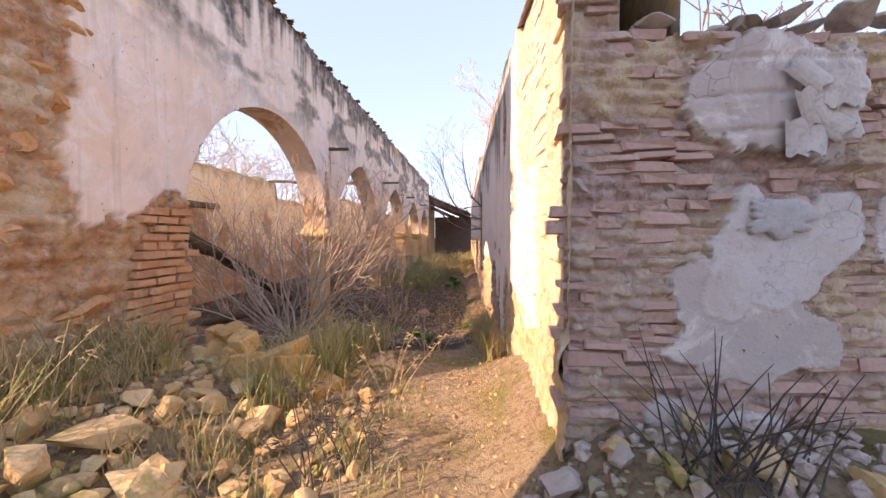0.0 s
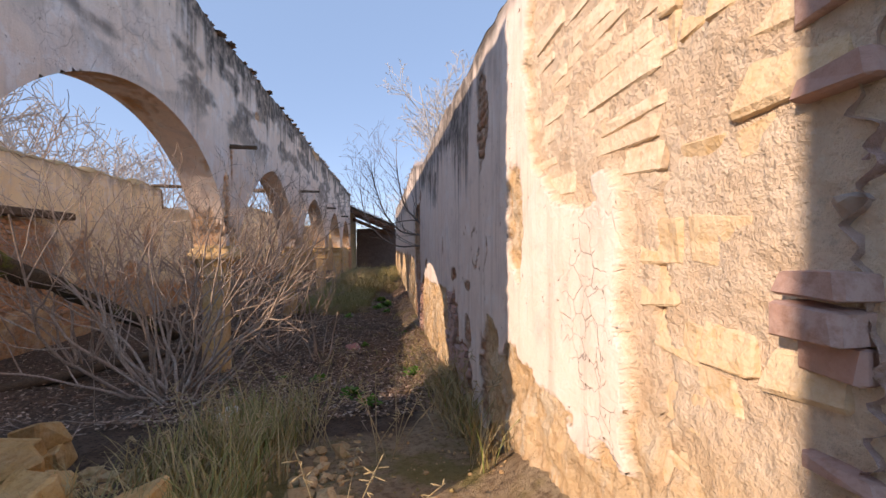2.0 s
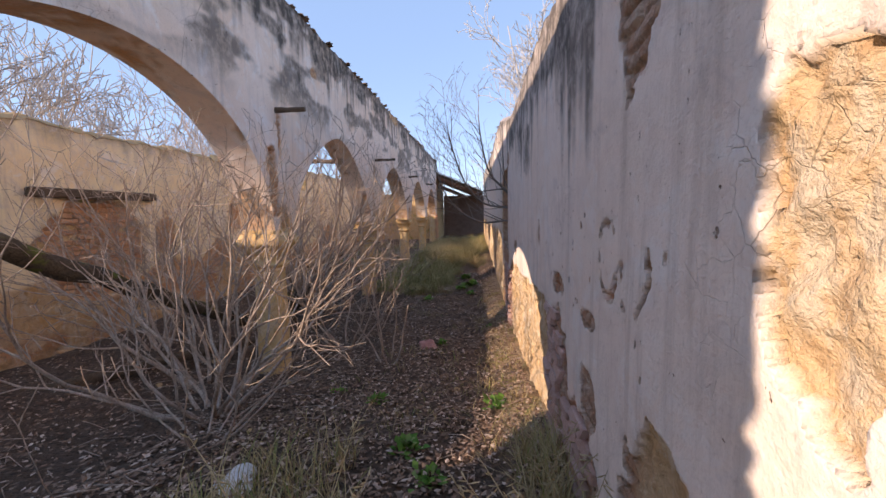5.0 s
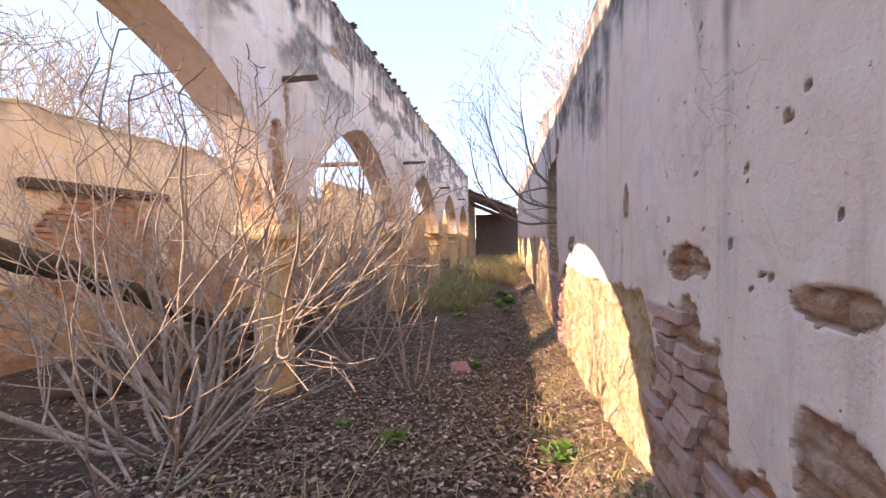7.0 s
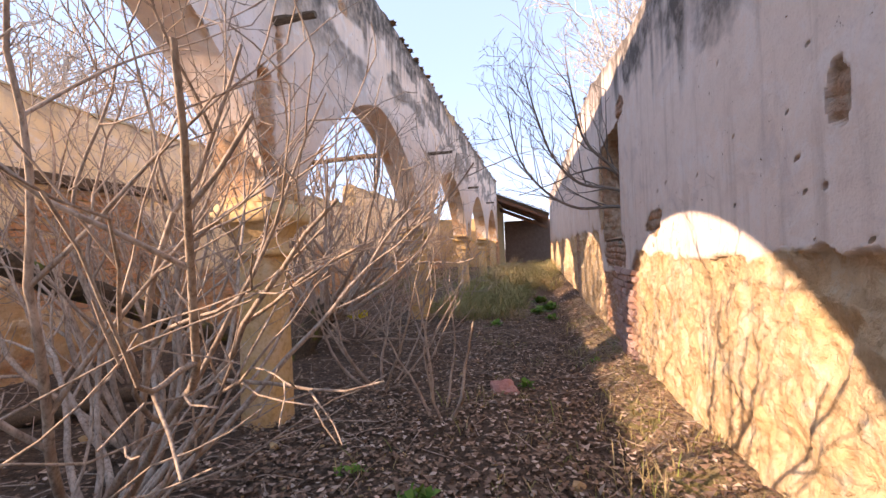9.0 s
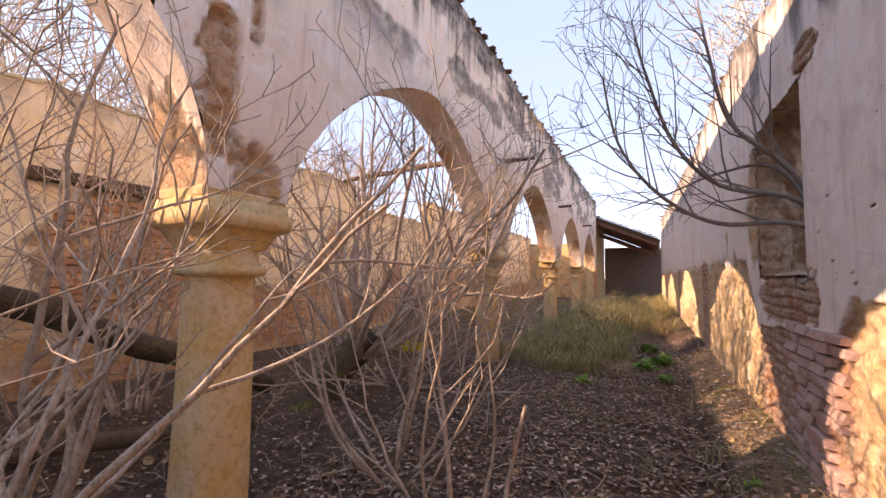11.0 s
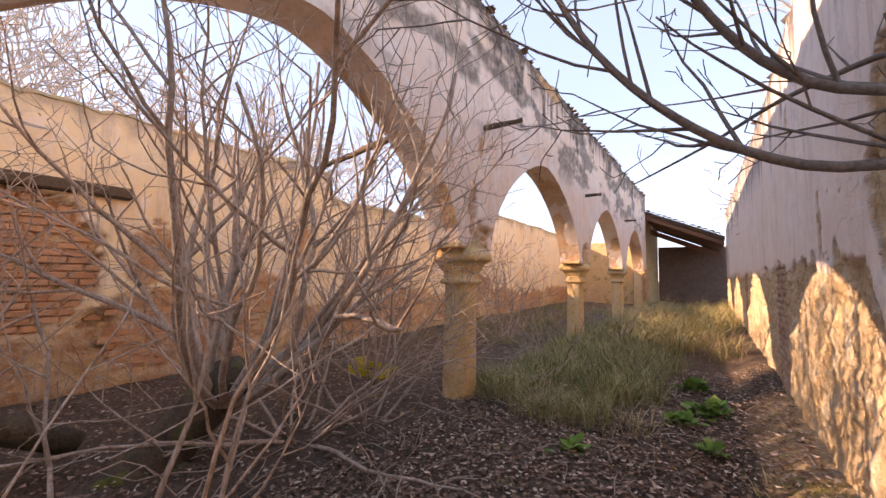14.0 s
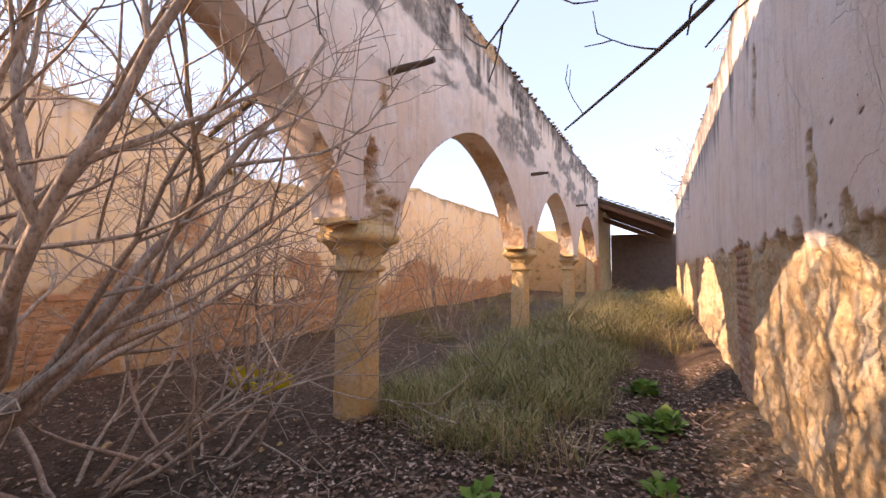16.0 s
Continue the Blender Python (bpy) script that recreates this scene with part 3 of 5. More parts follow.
    def reveal(name, fixed, axis, lo, hi, out, seed):
        S, Q = np.meshgrid(np.linspace(0, 1, 26), np.linspace(lo, hi, 44), indexing="ij")
        X = RW + 0.01 + (back - RW) * S
        bulge = 0.16 * (fbm(S * 4 + seed, Q * 5, seed) - 0.35) * np.minimum(1, S * 6) + 0.03 * courses(S * 0.5, Q, 0.09, 0.22, seed)
        F = fixed + out * bulge
        P = np.stack([X, F, Q] if axis == "y" else [X, Q, F], -1)
        put_mesh(name, grid_mesh(name, P, None, {"bare": S * 0 + 1, "damp": S * 0, "kind": S * 0 + 0.8}), M_RIGHT, root)

    reveal("window_jamb", wy0, "y", wz0 - 0.1, wz1 + 0.1, 0.4, 4)
    reveal("window_jamb", wy1, "y", wz0 - 0.1, wz1 + 0.1, -1.6, 5)
    reveal("window_head", wz1 + 0.08, "z", wy0 - 0.05, wy1 + 0.1, -0.6, 6)
    reveal("window_sill", wz0, "z", wy0 - 0.05, wy1 + 0.1, 0.5, 7)
    A, B = np.meshgrid(np.arange(2.12, 28.5, 0.06), np.linspace(0, 1, 7), indexing="ij")
    Zt = right_top(A) + 0.09 * np.sin(B * math.pi) * (0.4 + fbm(A * 6, B * 3, 19))
    put_mesh("wall_head", grid_mesh("wall_head", np.stack([RW + (back - RW) * B, A, Zt], -1)), M_GREYSTONE, root)
    return root


BRICK_PIERS = [(5.55, 6.15), (9.15, 10.9), (13.95, 14.55), (18.6, 19.2), (22.5, 23.1)]
chips = random.Random(14)
CHIPS = [(chips.uniform(4.2, 14), chips.gauss(1.75, 0.35), chips.uniform(0.004, 0.013), chips.uniform(0.004, 0.013)) for _ in range(80)]
RIGHT_SPOTS = [
    (3.74, 1.98, 0.13, 0.29), (3.05, 2.75, 0.55, 0.72), (2.3, 1.8, 0.45, 2.4), (4.25, 1.0, 0.28, 0.42), (3.55, 0.72, 0.85, 0.6), (2.8, 0.9, 0.4, 0.3),
    (5.7, 1.61, 0.17, 0.08), (5.02, 1.55, 0.12, 0.045), (5.72, 0.85, 0.34, 0.6), (4.98, 1.17, 0.12, 0.12), (5.25, 0.72, 0.42, 0.3), (4.5, 2.85, 0.16, 0.4),
    (8.45, 1.62, 0.2, 0.1), (6.5, 1.9, 0.06, 0.12), (12.2, 1.95, 0.07, 0.28), (13.4, 2.9, 0.06, 0.3), (10.9, 2.1, 0.25, 0.5), (10.2, 1.35, 0.6, 0.2), (9.55, 2.9, 0.2, 0.1)]
WALL_PASSAGE = right_wall()


# ---- broken cross wall at the start ----
def shuffled_course(name, root, meshes, mat, x0, x1, z, hgt, place, rng, lo, hi, keep):
    """One course of pieces from x0 to x1; place turns (along, up) and size into a matrix."""
    x = x0 - rng.uniform(0, 0.1)
    while x < x1:
        ln = rng.uniform(lo, hi)
        if keep(x + ln / 2, z + hgt / 2):
            ob = new(name, rng.choice(meshes))
            ob.parent = root
            ob.matrix_local = place(x + ln / 2, z + hgt / 2, ln - 0.012, hgt - 0.01, rng)
        x += ln


def with_material(meshes, mat):
    for me in meshes:
        me.materials.append(mat)
    return meshes


BRICKS = with_material([brick_mesh("brick", 100 + i) for i in range(6)], M_BRICK)
PALES = with_material([brick_mesh("pale_brick", 200 + i, 0.1) for i in range(6)], M_PALEBRICK)
COBBLES = with_material([rock_mesh("stone", 300 + i, 0.8) for i in range(10)], M_STONE)
GREYS = with_material([rock_mesh("grey_stone", 400 + i, 0.75) for i in range(8)], M_GREYSTONE)


ORANGE = with_material([rock_mesh("orange_stone", 700 + i, 0.9) for i in range(6)], mottled("orange rubble stone", (0.72, 0.39, 0.18), (0.74, 0.5, 0.31), (0.46, 0.2, 0.08), 7, 0.9, dist=0.02, vary=0.5))


def ragged_sheet(name, cu, cv, ru, rv, seed, thick, place, mat, root, label="", corner=0.25):
    """A thin broken piece of render with an uneven outline."""
    n = 90
    rings = []
    bm = bmesh.new()
    for f, t in ((1.03, 0.0), (1.0, thick), (0.97, thick * 1.15), (0.6, thick * 1.3), (0.25, thick * 1.2)):
        ring = []
        for k in range(n):
            w = 2 * math.pi * k / n
            rr = 0.45 + 1.05 * float(fbm(math.cos(w) * 1.9 + 9, math.sin(w) * 1.9 + seed, seed)) + 0.2 * (float(fbm(math.cos(w) * 7 + 9, math.sin(w) * 7 + seed, seed + 3)) - 0.5)
            sq = 1 / max(abs(math.cos(w)), abs(math.sin(w))) ** corner
            u, v = cu + math.cos(w) * ru * rr * f * sq, cv + math.sin(w) * rv * rr * f * sq
            ring.append(bm.verts.new(place(u, v, t + 0.006 * (float(fbm(u * 9, v * 9, seed)) - 0.5))))
        rings.append(ring)
    for a, b in zip(rings, rings[1:]):
        for k in range(n):
            bm.faces.new((a[k], a[(k + 1) % n], b[(k + 1) % n], b[k]))
    bm.faces.new(rings[-1])
    bmesh.ops.recalc_face_normals(bm, faces=bm.faces)
    return part(name, bm, mat, root, label, True)


SF = 2.16


def cross_wall():
    root = empty("wall_cross", (0, 0, 0), "crumbling cross wall of brick and rubble with patches of grey render", "wall", kind="structure")
    rng = random.Random(5)

    def top(x):
        return 3.15 if x < 1.0 else 2.52 + 0.05 * math.sin(x * 7) + 0.08 * (x > 1.25)

    X, V = np.meshgrid(np.concatenate([np.arange(0.78, 2.4, 0.009), np.arange(2.4, 6, 0.1)]), np.linspace(0, 1, 320), indexing="ij")
    T = np.where(X < 1.0, 3.16, 2.5) + 0.1 * (fbm(X * 4, X * 0, 4) - 0.5)
    Z = 0.3 + V * 2.9
    keep = (Z < T)[1:, 1:]
    rough = 0.13 * (fbm(X * 6, Z * 9, 14) - 0.5) + 0.025 * (fbm(X * 20, Z * 20, 15) - 0.5) - 0.02 * courses(X, Z, 0.055, 0.2, 6)
    grey = blotch(X, Z, [(1.62, 2.28, 0.34, 0.26), (1.5, 1.34, 0.3, 0.19), (1.75, 1.3, 0.12, 0.12), (1.32, 1.5, 0.12, 0.12), (2.1, 1.7, 0.14, 0.2)], 8, 0.3)
    white = blotch(X, Z, [(1.6, 1.66, 0.26, 0.23), (1.5, 1.84, 0.07, 0.12), (1.78, 1.72, 0.13, 0.14), (1.42, 1.5, 0.1, 0.12), (1.2, 0.98, 0.1, 0.07), (1.5, 0.95, 0.16, 0.05)], 28, 0.28)
    coat = smooth(np.maximum(grey, white), -0.002, 0.008)
    pale = smooth(white, -0.002, 0.008)
    crust = 0.012 * courses(X, Z, 0.14, 0.17, 31) * smooth(Z, 2.0, 2.1) + 0.012 * (fbm(X * 9, Z * 9, 32) - 0.5)
    depth = (1 - coat) * (SF + 0.015 + rough) + coat * (SF - 0.022 - 0.006 * pale - crust)
    put_mesh("mortar_core", grid_mesh("mortar_core", np.stack([X, depth, Z], -1), keep, {"bare": 1 - coat, "damp": X * 0, "kind": smooth(fbm(X * 2, Z * 2, 3), 0.4, 0.6), "pale": pale}), M_CROSS, root)
    bm = bmesh.new()
    box_into(bm, (1.0, SF + 0.1, 0.2), (6.0, 2.7, 2.46))
    box_into(bm, (0.87, SF + 0.1, 0.2), (1.03, 2.6, 3.1))
    part("core", bm, M_GREYSTONE, root)

    def place(u, v, ln, h, r):
        depth = 0.12
        return Matrix.Translation((u, SF + 0.072 - r.uniform(0.0, 0.03), v + 0.02 * math.sin(u * 5 + v))) @ Euler((r.uniform(-0.06, 0.06), r.uniform(-0.05, 0.05), r.uniform(-0.08, 0.08))).to_matrix().to_4x4() @ Matrix.Diagonal((ln * 1.06, depth, h * 1.06, 1))

    z = 0.85
    while z < 3.12:
        h = rng.choice((0.036, 0.042, 0.05, 0.056, 0.066))
        kind = float(fbm(z * 3, 0.5, 8))
        stones = kind > 0.56
        shuffled_course("stone" if stones else "brick", root, PALES if not stones or h < 0.07 else GREYS, None, 0.83, 1.02 if z > 2.5 else 2.15, z, h, place, rng, 0.07, 0.24,
                        lambda x, zz: zz < top(x) - 0.02 and rng.random() > 0.4)
        z += h
    for i in range(22):
        ob = new("stone", rng.choice(GREYS))
        ob.parent = root
        s = rng.uniform(0.07, 0.2)
        u, v = rng.uniform(0.85, 1.4), rng.uniform(1.0, 2.45)
        ob.matrix_local = Matrix.Translation((u, SF + 0.045, v)) @ Euler((rng.uniform(-1, 1) * 0.3, rng.uniform(-1, 1) * 0.3, 0)).to_matrix().to_4x4() @ Matrix.Diagonal((s * 1.5, s * 0.9, s, 1))
    for i in range(30):
        ob = new("stone", rng.choice(GREYS))
        ob.parent = root
        s = rng.uniform(0.1, 0.26)
        u = rng.uniform(1.03, 2.6)
        ob.matrix_local = Matrix.Translation((u, SF + rng.uniform(0.0, 0.35), top(1.1) + s * 0.16)) @ Euler((0, rng.uniform(-0.3, 0.3), rng.uniform(0, 6))).to_matrix().to_4x4() @ Matrix.Diagonal((s * 1.3, s, s * 0.6, 1))

    def flat(u, v, t):
        return (u, SF - 0.034 - t, v)

    ragged_sheet("render_disc", 1.6, 1.78, 0.12, 0.07, 5, 0.014, flat, M_DARKPLASTER, root, "smooth grey cement dab")
    for i in range(9):
        ob = new("tile_shard", SHARD)
        ob.parent = root
        ob.matrix_local = Matrix.Translation((1.66 + 0.055 * (i % 4) + rng.uniform(-0.02, 0.02), SF - 0.05, 2.08 + 0.075 * (i // 2) * 0.8)) @ Euler((1.4 + rng.uniform(-0.2, 0.2), rng.uniform(-0.9, 0.4), rng.uniform(-0.3, 0.3))).to_matrix().to_4x4() @ Matrix.Diagonal((0.1, 0.14, 0.06, 1))
    return root


def shard_mesh():
    """A curved piece of clay tile of unit size."""
    bm = bmesh.new()
    ring = [[], []]
    for j, y in enumerate((-0.5, 0.5)):
        for k in range(7):
            w = math.pi * (0.12 + 0.76 * k / 6)
            for r in (0.5, 0.4):
                ring[j].append(bm.verts.new((math.cos(w) * r, y + 0.06 * math.sin(k * 2.1 + j), math.sin(w) * r)))
    for k in range(6):
        for o in (0, 1):
            a, b = 2 * k + o, 2 * k + 2 + o
            bm.faces.new((ring[0][a], ring[0][b], ring[1][b], ring[1][a]))
        for j in (0, 1):
            bm.faces.new((ring[j][2 * k], ring[j][2 * k + 1], ring[j][2 * k + 3], ring[j][2 * k + 2]))
    bmesh.ops.recalc_face_normals(bm, faces=bm.faces)
    me = bpy.data.meshes.new("tile_shard")
    bm.to_mesh(me)
    bm.free()
    return me


M_DARKPLASTER = mottled("grey cement", (0.42, 0.4, 0.41), (0.48, 0.46, 0.46), (0.35, 0.33, 0.33), 12, 0.3)
SHARD = shard_mesh()
SHARD.materials.append(mottled("pale clay flake", (0.58, 0.53, 0.5), (0.5, 0.44, 0.41), (0.36, 0.31, 0.28), 9, 0.5, vary=0.3))
TILE = SHARD.copy()
TILE.name = "roof_tile"
TILE.materials.clear()
TILE.materials.append(M_TILE)
WALL_CROSS = cross_wall()


def corner_stones():
    """Flat courses and rough quoins laid bare where the passage wall begins."""
    rng = random.Random(9)

    def place(u, v, ln, h, r):
        return Matrix.Translation((RW + 0.105 - r.uniform(0.0, 0.01), u, v + 0.018 * math.sin(u * 4 + v))) @ Euler((r.uniform(-0.02, 0.02), r.uniform(-0.04, 0.04), math.pi / 2 + r.uniform(-0.015, 0.015))).to_matrix().to_4x4() @ Matrix.Diagonal((ln * 1.02, 0.12, h * 1.1, 1))

    z = 2.08
    while z < 3.1:
        h = rng.choice((0.05, 0.06, 0.07, 0.085))
        shuffled_course("stone", WALL_PASSAGE, SANDY, None, 2.66, 3.44 + rng.uniform(-0.12, 0.05), z, h, place, rng, 0.14, 0.4, lambda y, zz: rng.random() > 0.08)
        z += h
    z = 0.8
    while z < 3.05:
        h, u = rng.uniform(0.06, 0.15), 2.2
        while u < 2.58:
            w = rng.uniform(0.09, 0.26)
            if rng.random() > 0.35:
                ob = new("stone", rng.choice(QUOINS))
                ob.parent = WALL_PASSAGE
                ob.matrix_local = Matrix.Translation((RW + 0.124 - rng.uniform(0, 0.018), u + w / 2, z + h / 2)) @ Euler((rng.uniform(-0.15, 0.15), rng.uniform(-0.08, 0.08), rng.uniform(-0.08, 0.08))).to_matrix().to_4x4() @ Matrix.Diagonal((0.14, w * 1.02, h * 0.98, 1))
            u += w
        z += h


M_CREAM = mottled("pale cream stone", (0.8, 0.66, 0.5), (0.86, 0.74, 0.6), (0.64, 0.47, 0.32), 6, 0.8, dist=0.02, vary=0.35)
SANDY = with_material([brick_mesh("sandstone_block", 500 + i, 0.05) for i in range(6)], M_CREAM)
QUOINS = with_material([brick_mesh("quoin", 540 + i, 0.13) for i in range(8)], mottled("ochre quoin stone", (0.76, 0.6, 0.42), (0.82, 0.68, 0.52), (0.66, 0.43, 0.2), 5, 0.9, dist=0.025, vary=0.4))
corner_stones()


def brick_pier():
    """Exposed bricks where the plaster of the first arcade pier has gone."""
    rng = random.Random(12)

    def place(u, v, ln, h, r):
        return Matrix.Translation((FRONT - 0.03 + r.uniform(-0.015, 0.02), u, v)) @ Euler((r.uniform(-0.03, 0.03), r.uniform(-0.03, 0.03), math.pi / 2 + r.uniform(-0.05, 0.05))).to_matrix().to_4x4() @ Matrix.Diagonal((ln, 0.16, h * 0.92, 1))

    for i in range(120):
        u, v, q = rng.uniform(2.1, 3.12), rng.uniform(0.5, 4.7), rng.uniform(0.1, 0.3)
        ob = new("stone", rng.choice(ORANGE))
        ob.parent = WALL_ARCADE
        ob.matrix_local = Matrix.Translation((FRONT - 0.04 - rng.uniform(0, 0.025), u, v)) @ Euler((rng.uniform(-0.3, 0.3), 0, rng.uniform(-0.2, 0.2))).to_matrix().to_4x4() @ Matrix.Diagonal((0.16, q * 1.3, q * 0.7, 1))
    z, row = 0.45, 0
    while z < 1.92:
        left = 3.25 + 0.38 * max(0, (z - 0.9)) + rng.uniform(-0.06, 0.06)
        shuffled_course("brick", WALL_ARCADE, BRICKS, None, left, 3.9 + 0.05 * (row % 2), z, 0.072, place, rng, 0.13, 0.29, lambda y, zz: y < 4.02)
        z += 0.072
        row += 1
    z = 0.2
    while z < 1.9:
        shuffled_course("brick", WALL_ARCADE, BRICKS, None, 27.35, 28.1, z, 0.085, place, rng, 0.2, 0.3, lambda y, zz: True)
        z += 0.085


brick_pier()


def passage_bricks():
    rng = random.Random(19)

    def place(u, v, ln, h, r):
        return Matrix.Translation((RW + 0.05 - r.uniform(0.0, 0.02), u, v)) @ Euler((r.uniform(-0.04, 0.04), r.uniform(-0.03, 0.03), math.pi / 2 + r.uniform(-0.05, 0.05))).to_matrix().to_4x4() @ Matrix.Diagonal((ln, 0.13, h * 0.95, 1))

    for a, b, z0, z1 in ((5.5, 6.0, 0.35, 1.4), (4.85, 5.45, 0.4, 0.95), (9.2, 9.95, 0.2, 1.15)):
        z = z0
        while z < z1:
            shuffled_course("brick", WALL_PASSAGE, PALES, None, a + 0.25 * rng.random(), b - 0.1 * rng.random(), z, 0.066, place, rng, 0.16, 0.3, lambda y, zz: rng.random() > 0.12)
            z += 0.066


passage_bricks()


def roof_edge_tiles():
    rng = random.Random(23)
    for i in range(150):
        y = 4.6 + i * 0.157 + rng.uniform(-0.03, 0.03)
        if rng.random() < 0.25:
            continue
        ob = new("roof_tile", TILE)
        ob.parent = WALL_ARCADE
        z = float(wall_top(y, 4.84 + 0.021 * (y - 7.5), 31, 0.05))
        ob.matrix_local = Matrix.Translation((FRONT - 0.12 + rng.uniform(-0.05, 0.06), y, z - 0.035)) @ Euler((rng.uniform(-0.2, 0.2), rng.uniform(-0.2, 0.2), 1.57 + rng.uniform(-0.4, 0.4))).to_matrix().to_4x4() @ Matrix.Diagonal((0.16, 0.3, 0.1, 1))
    for i in range(60):
        y = 10.8 + i * 0.28 + rng.uniform(-0.1, 0.1)
        ob = new("coping_stone", rng.choice(GREYS))
        ob.parent = WALL_PASSAGE
        s = rng.uniform(0.12, 0.26)
        ob.matrix_local = Matrix.Translation((RW + 0.08 + rng.uniform(-0.05, 0.15), y, float(right_top(y)) + s * 0.12)) @ Euler((0, 0, rng.uniform(0, 6))).to_matrix().to_4x4() @ Matrix.Diagonal((s * 1.3, s * 1.1, s * 0.5, 1))


roof_edge_tiles()


# ---- back wall of the roofless hall ----
def back_wall():
    root = empty("wall_back", (0, 0, 0), "high cream plastered wall of the roofless hall, brick showing low down", "wall", kind="structure")
    Y, V = np.meshgrid(np.arange(0.5, 30, 0.05), np.linspace(0, 1, 80), indexing="ij")
    T = np.where(Y < 13.55, 3.48, np.where(Y < 17.4, 2.98, 3.68)) + 0.12 * (fbm(Y * 2.2, Y * 0, 8) - 0.5) + 0.08 * (value_noise(Y * 7, Y * 0, 9) - 0.5)
    Z = V * T
    low = 1.05 - Z + 0.9 * (fbm(Y * 0.9, Z * 0.9, 6) - 0.5) + 0.25 * (fbm(Y * 5, Z * 5, 16) - 0.5)
    niche = blotch(Y, Z, [(9.2, 1.6, 0.95, 0.85), (11.0, 0.8, 1.0, 0.5), (10.6, 1.75, 0.25, 0.4), (12.3, 1.2, 0.5, 0.3), (13.0, 2.1, 0.25, 0.4), (15.2, 1.5, 0.5, 0.35), (19.5, 1.2, 1.1, 0.5)], 4, 0.5)
    bare = np.maximum(smooth(low, 0, 0.06), smooth(niche, 0, 0.02))
    kind = np.clip(smooth(fbm(Y * 1.5, Z * 1.5, 2), 0.4, 0.55) + smooth(niche, 0, 0.1), 0, 1)
    h = -0.04 * bare + bare * (0.04 * courses(Y, Z, 0.085, 0.27) + 0.03 * (fbm(Y * 6, Z * 6, 4) - 0.5)) + 0.03 * (fbm(Y, Z, 9) - 0.5)
    h -= 0.1 * smooth(niche, 0, 0.03) * (Y < 10.3)
    damp = smooth(0.3 * value_noise(Y * 6, Y * 0, 5) - (T - Z), -0.1, 0.2) * 0.5
    put_mesh("plaster_face", grid_mesh("plaster_face", np.stack([-6.0 + h, Y, Z], -1), None, {"bare": bare, "damp": damp, "kind": kind}), M_BACK, root)
    bm = bmesh.new()
    box_into(bm, (-6.45, 0.5, 0), (-6.12, 13.5, 3.4))
    box_into(bm, (-6.45, 13.5, 0), (-6.12, 17.4, 2.9))
    box_into(bm, (-6.45, 17.4, 0), (-6.12, 30, 3.6))
    part("core", bm, M_STONE, root)
    A, B = np.meshgrid(np.arange(0.5, 30, 0.08), np.linspace(0, 1, 6), indexing="ij")
    TA = np.where(A < 13.55, 3.48, np.where(A < 17.4, 2.98, 3.68)) + 0.12 * (fbm(A * 2.2, A * 0, 8) - 0.5) + 0.08 * (value_noise(A * 7, A * 0, 9) - 0.5)
    put_mesh("wall_head", grid_mesh("wall_head", np.stack([-5.98 - 0.47 * B, A, TA + 0.1 * np.sin(B * math.pi) * (0.5 + fbm(A * 5, B * 3, 3))], -1)), M_STONE, root)
    return root


WALL_BACK = back_wall()


def hall_bricks():
    """Bricks laid bare in the blocked opening and along the foot of the hall wall."""
    rng = random.Random(27)
    for y0, y1, z0, z1, x in ((8.35, 10.05, 0.75, 2.3, -6.165), (10.2, 12.2, 0.3, 1.1, -6.1)):
        def place(u, v, ln, h, r):
            return Matrix.Translation((x + r.uniform(-0.012, 0.012), u, v)) @ Euler((r.uniform(-0.03, 0.03), r.uniform(-0.03, 0.03), math.pi / 2 + r.uniform(-0.03, 0.03))).to_matrix().to_4x4() @ Matrix.Diagonal((ln, 0.17, h * 0.92, 1))
        z = z0
        while z < z1:
            shuffled_course("brick", WALL_BACK, BRICKS, None, y0 + 0.15 * rng.random(), y1 - 0.2 * rng.random(), z, 0.085, place, rng, 0.18, 0.3, lambda y, zz: rng.random() > 0.1)
            z += 0.085


hall_bricks()


def lintel():
    root = empty("timber_lintel", (-5.98, 9.25, 2.42), "dark rotten timber lintel over a bricked-up opening", "beam")
    rng = random.Random(3)
    bm = bmesh.new()
    box_into(bm, (-0.1, -1.1, 0.0), (0.09, 1.1, 0.14), 0.02, 0.012, rng)
    part("beam", bm, M_WOOD, root)


lintel()


def plain_walls():
    """Plain masonry that closes the place behind and beside the walk, with one wall added for shade."""
    def wall(name, lo, hi, label):
        bm = bmesh.new()
        box_into(bm, lo, hi, 0.03)
        ob = part(name, bm, M_STONE)
        tagged(ob, label, "wall", kind="structure")
    wall("wall_south_west", (-2.6, -5.0, 0), (-2.18, 0.22, 5.3), "plain rubble wall beside the way in")
    # Added only to keep the western sun off the covered end.
    wall("wall_far_west", (-2.6, 28.2, 0), (-2.2, 33.6, 4.55), "plain wall added to shade the covered end")
    wall("wall_hall_end", (-6.1, 29.7, 0), (-2.65, 30.1, 3.4), "plain rubble end wall of the hall")


plain_walls()


# ---- lean-to roof at the far end ----
M_REDWOOD = mottled("reddish brown timber", (0.2, 0.1, 0.06), (0.26, 0.14, 0.09), (0.1, 0.05, 0.035), 6, 0.6, vec=(1, 6, 6))


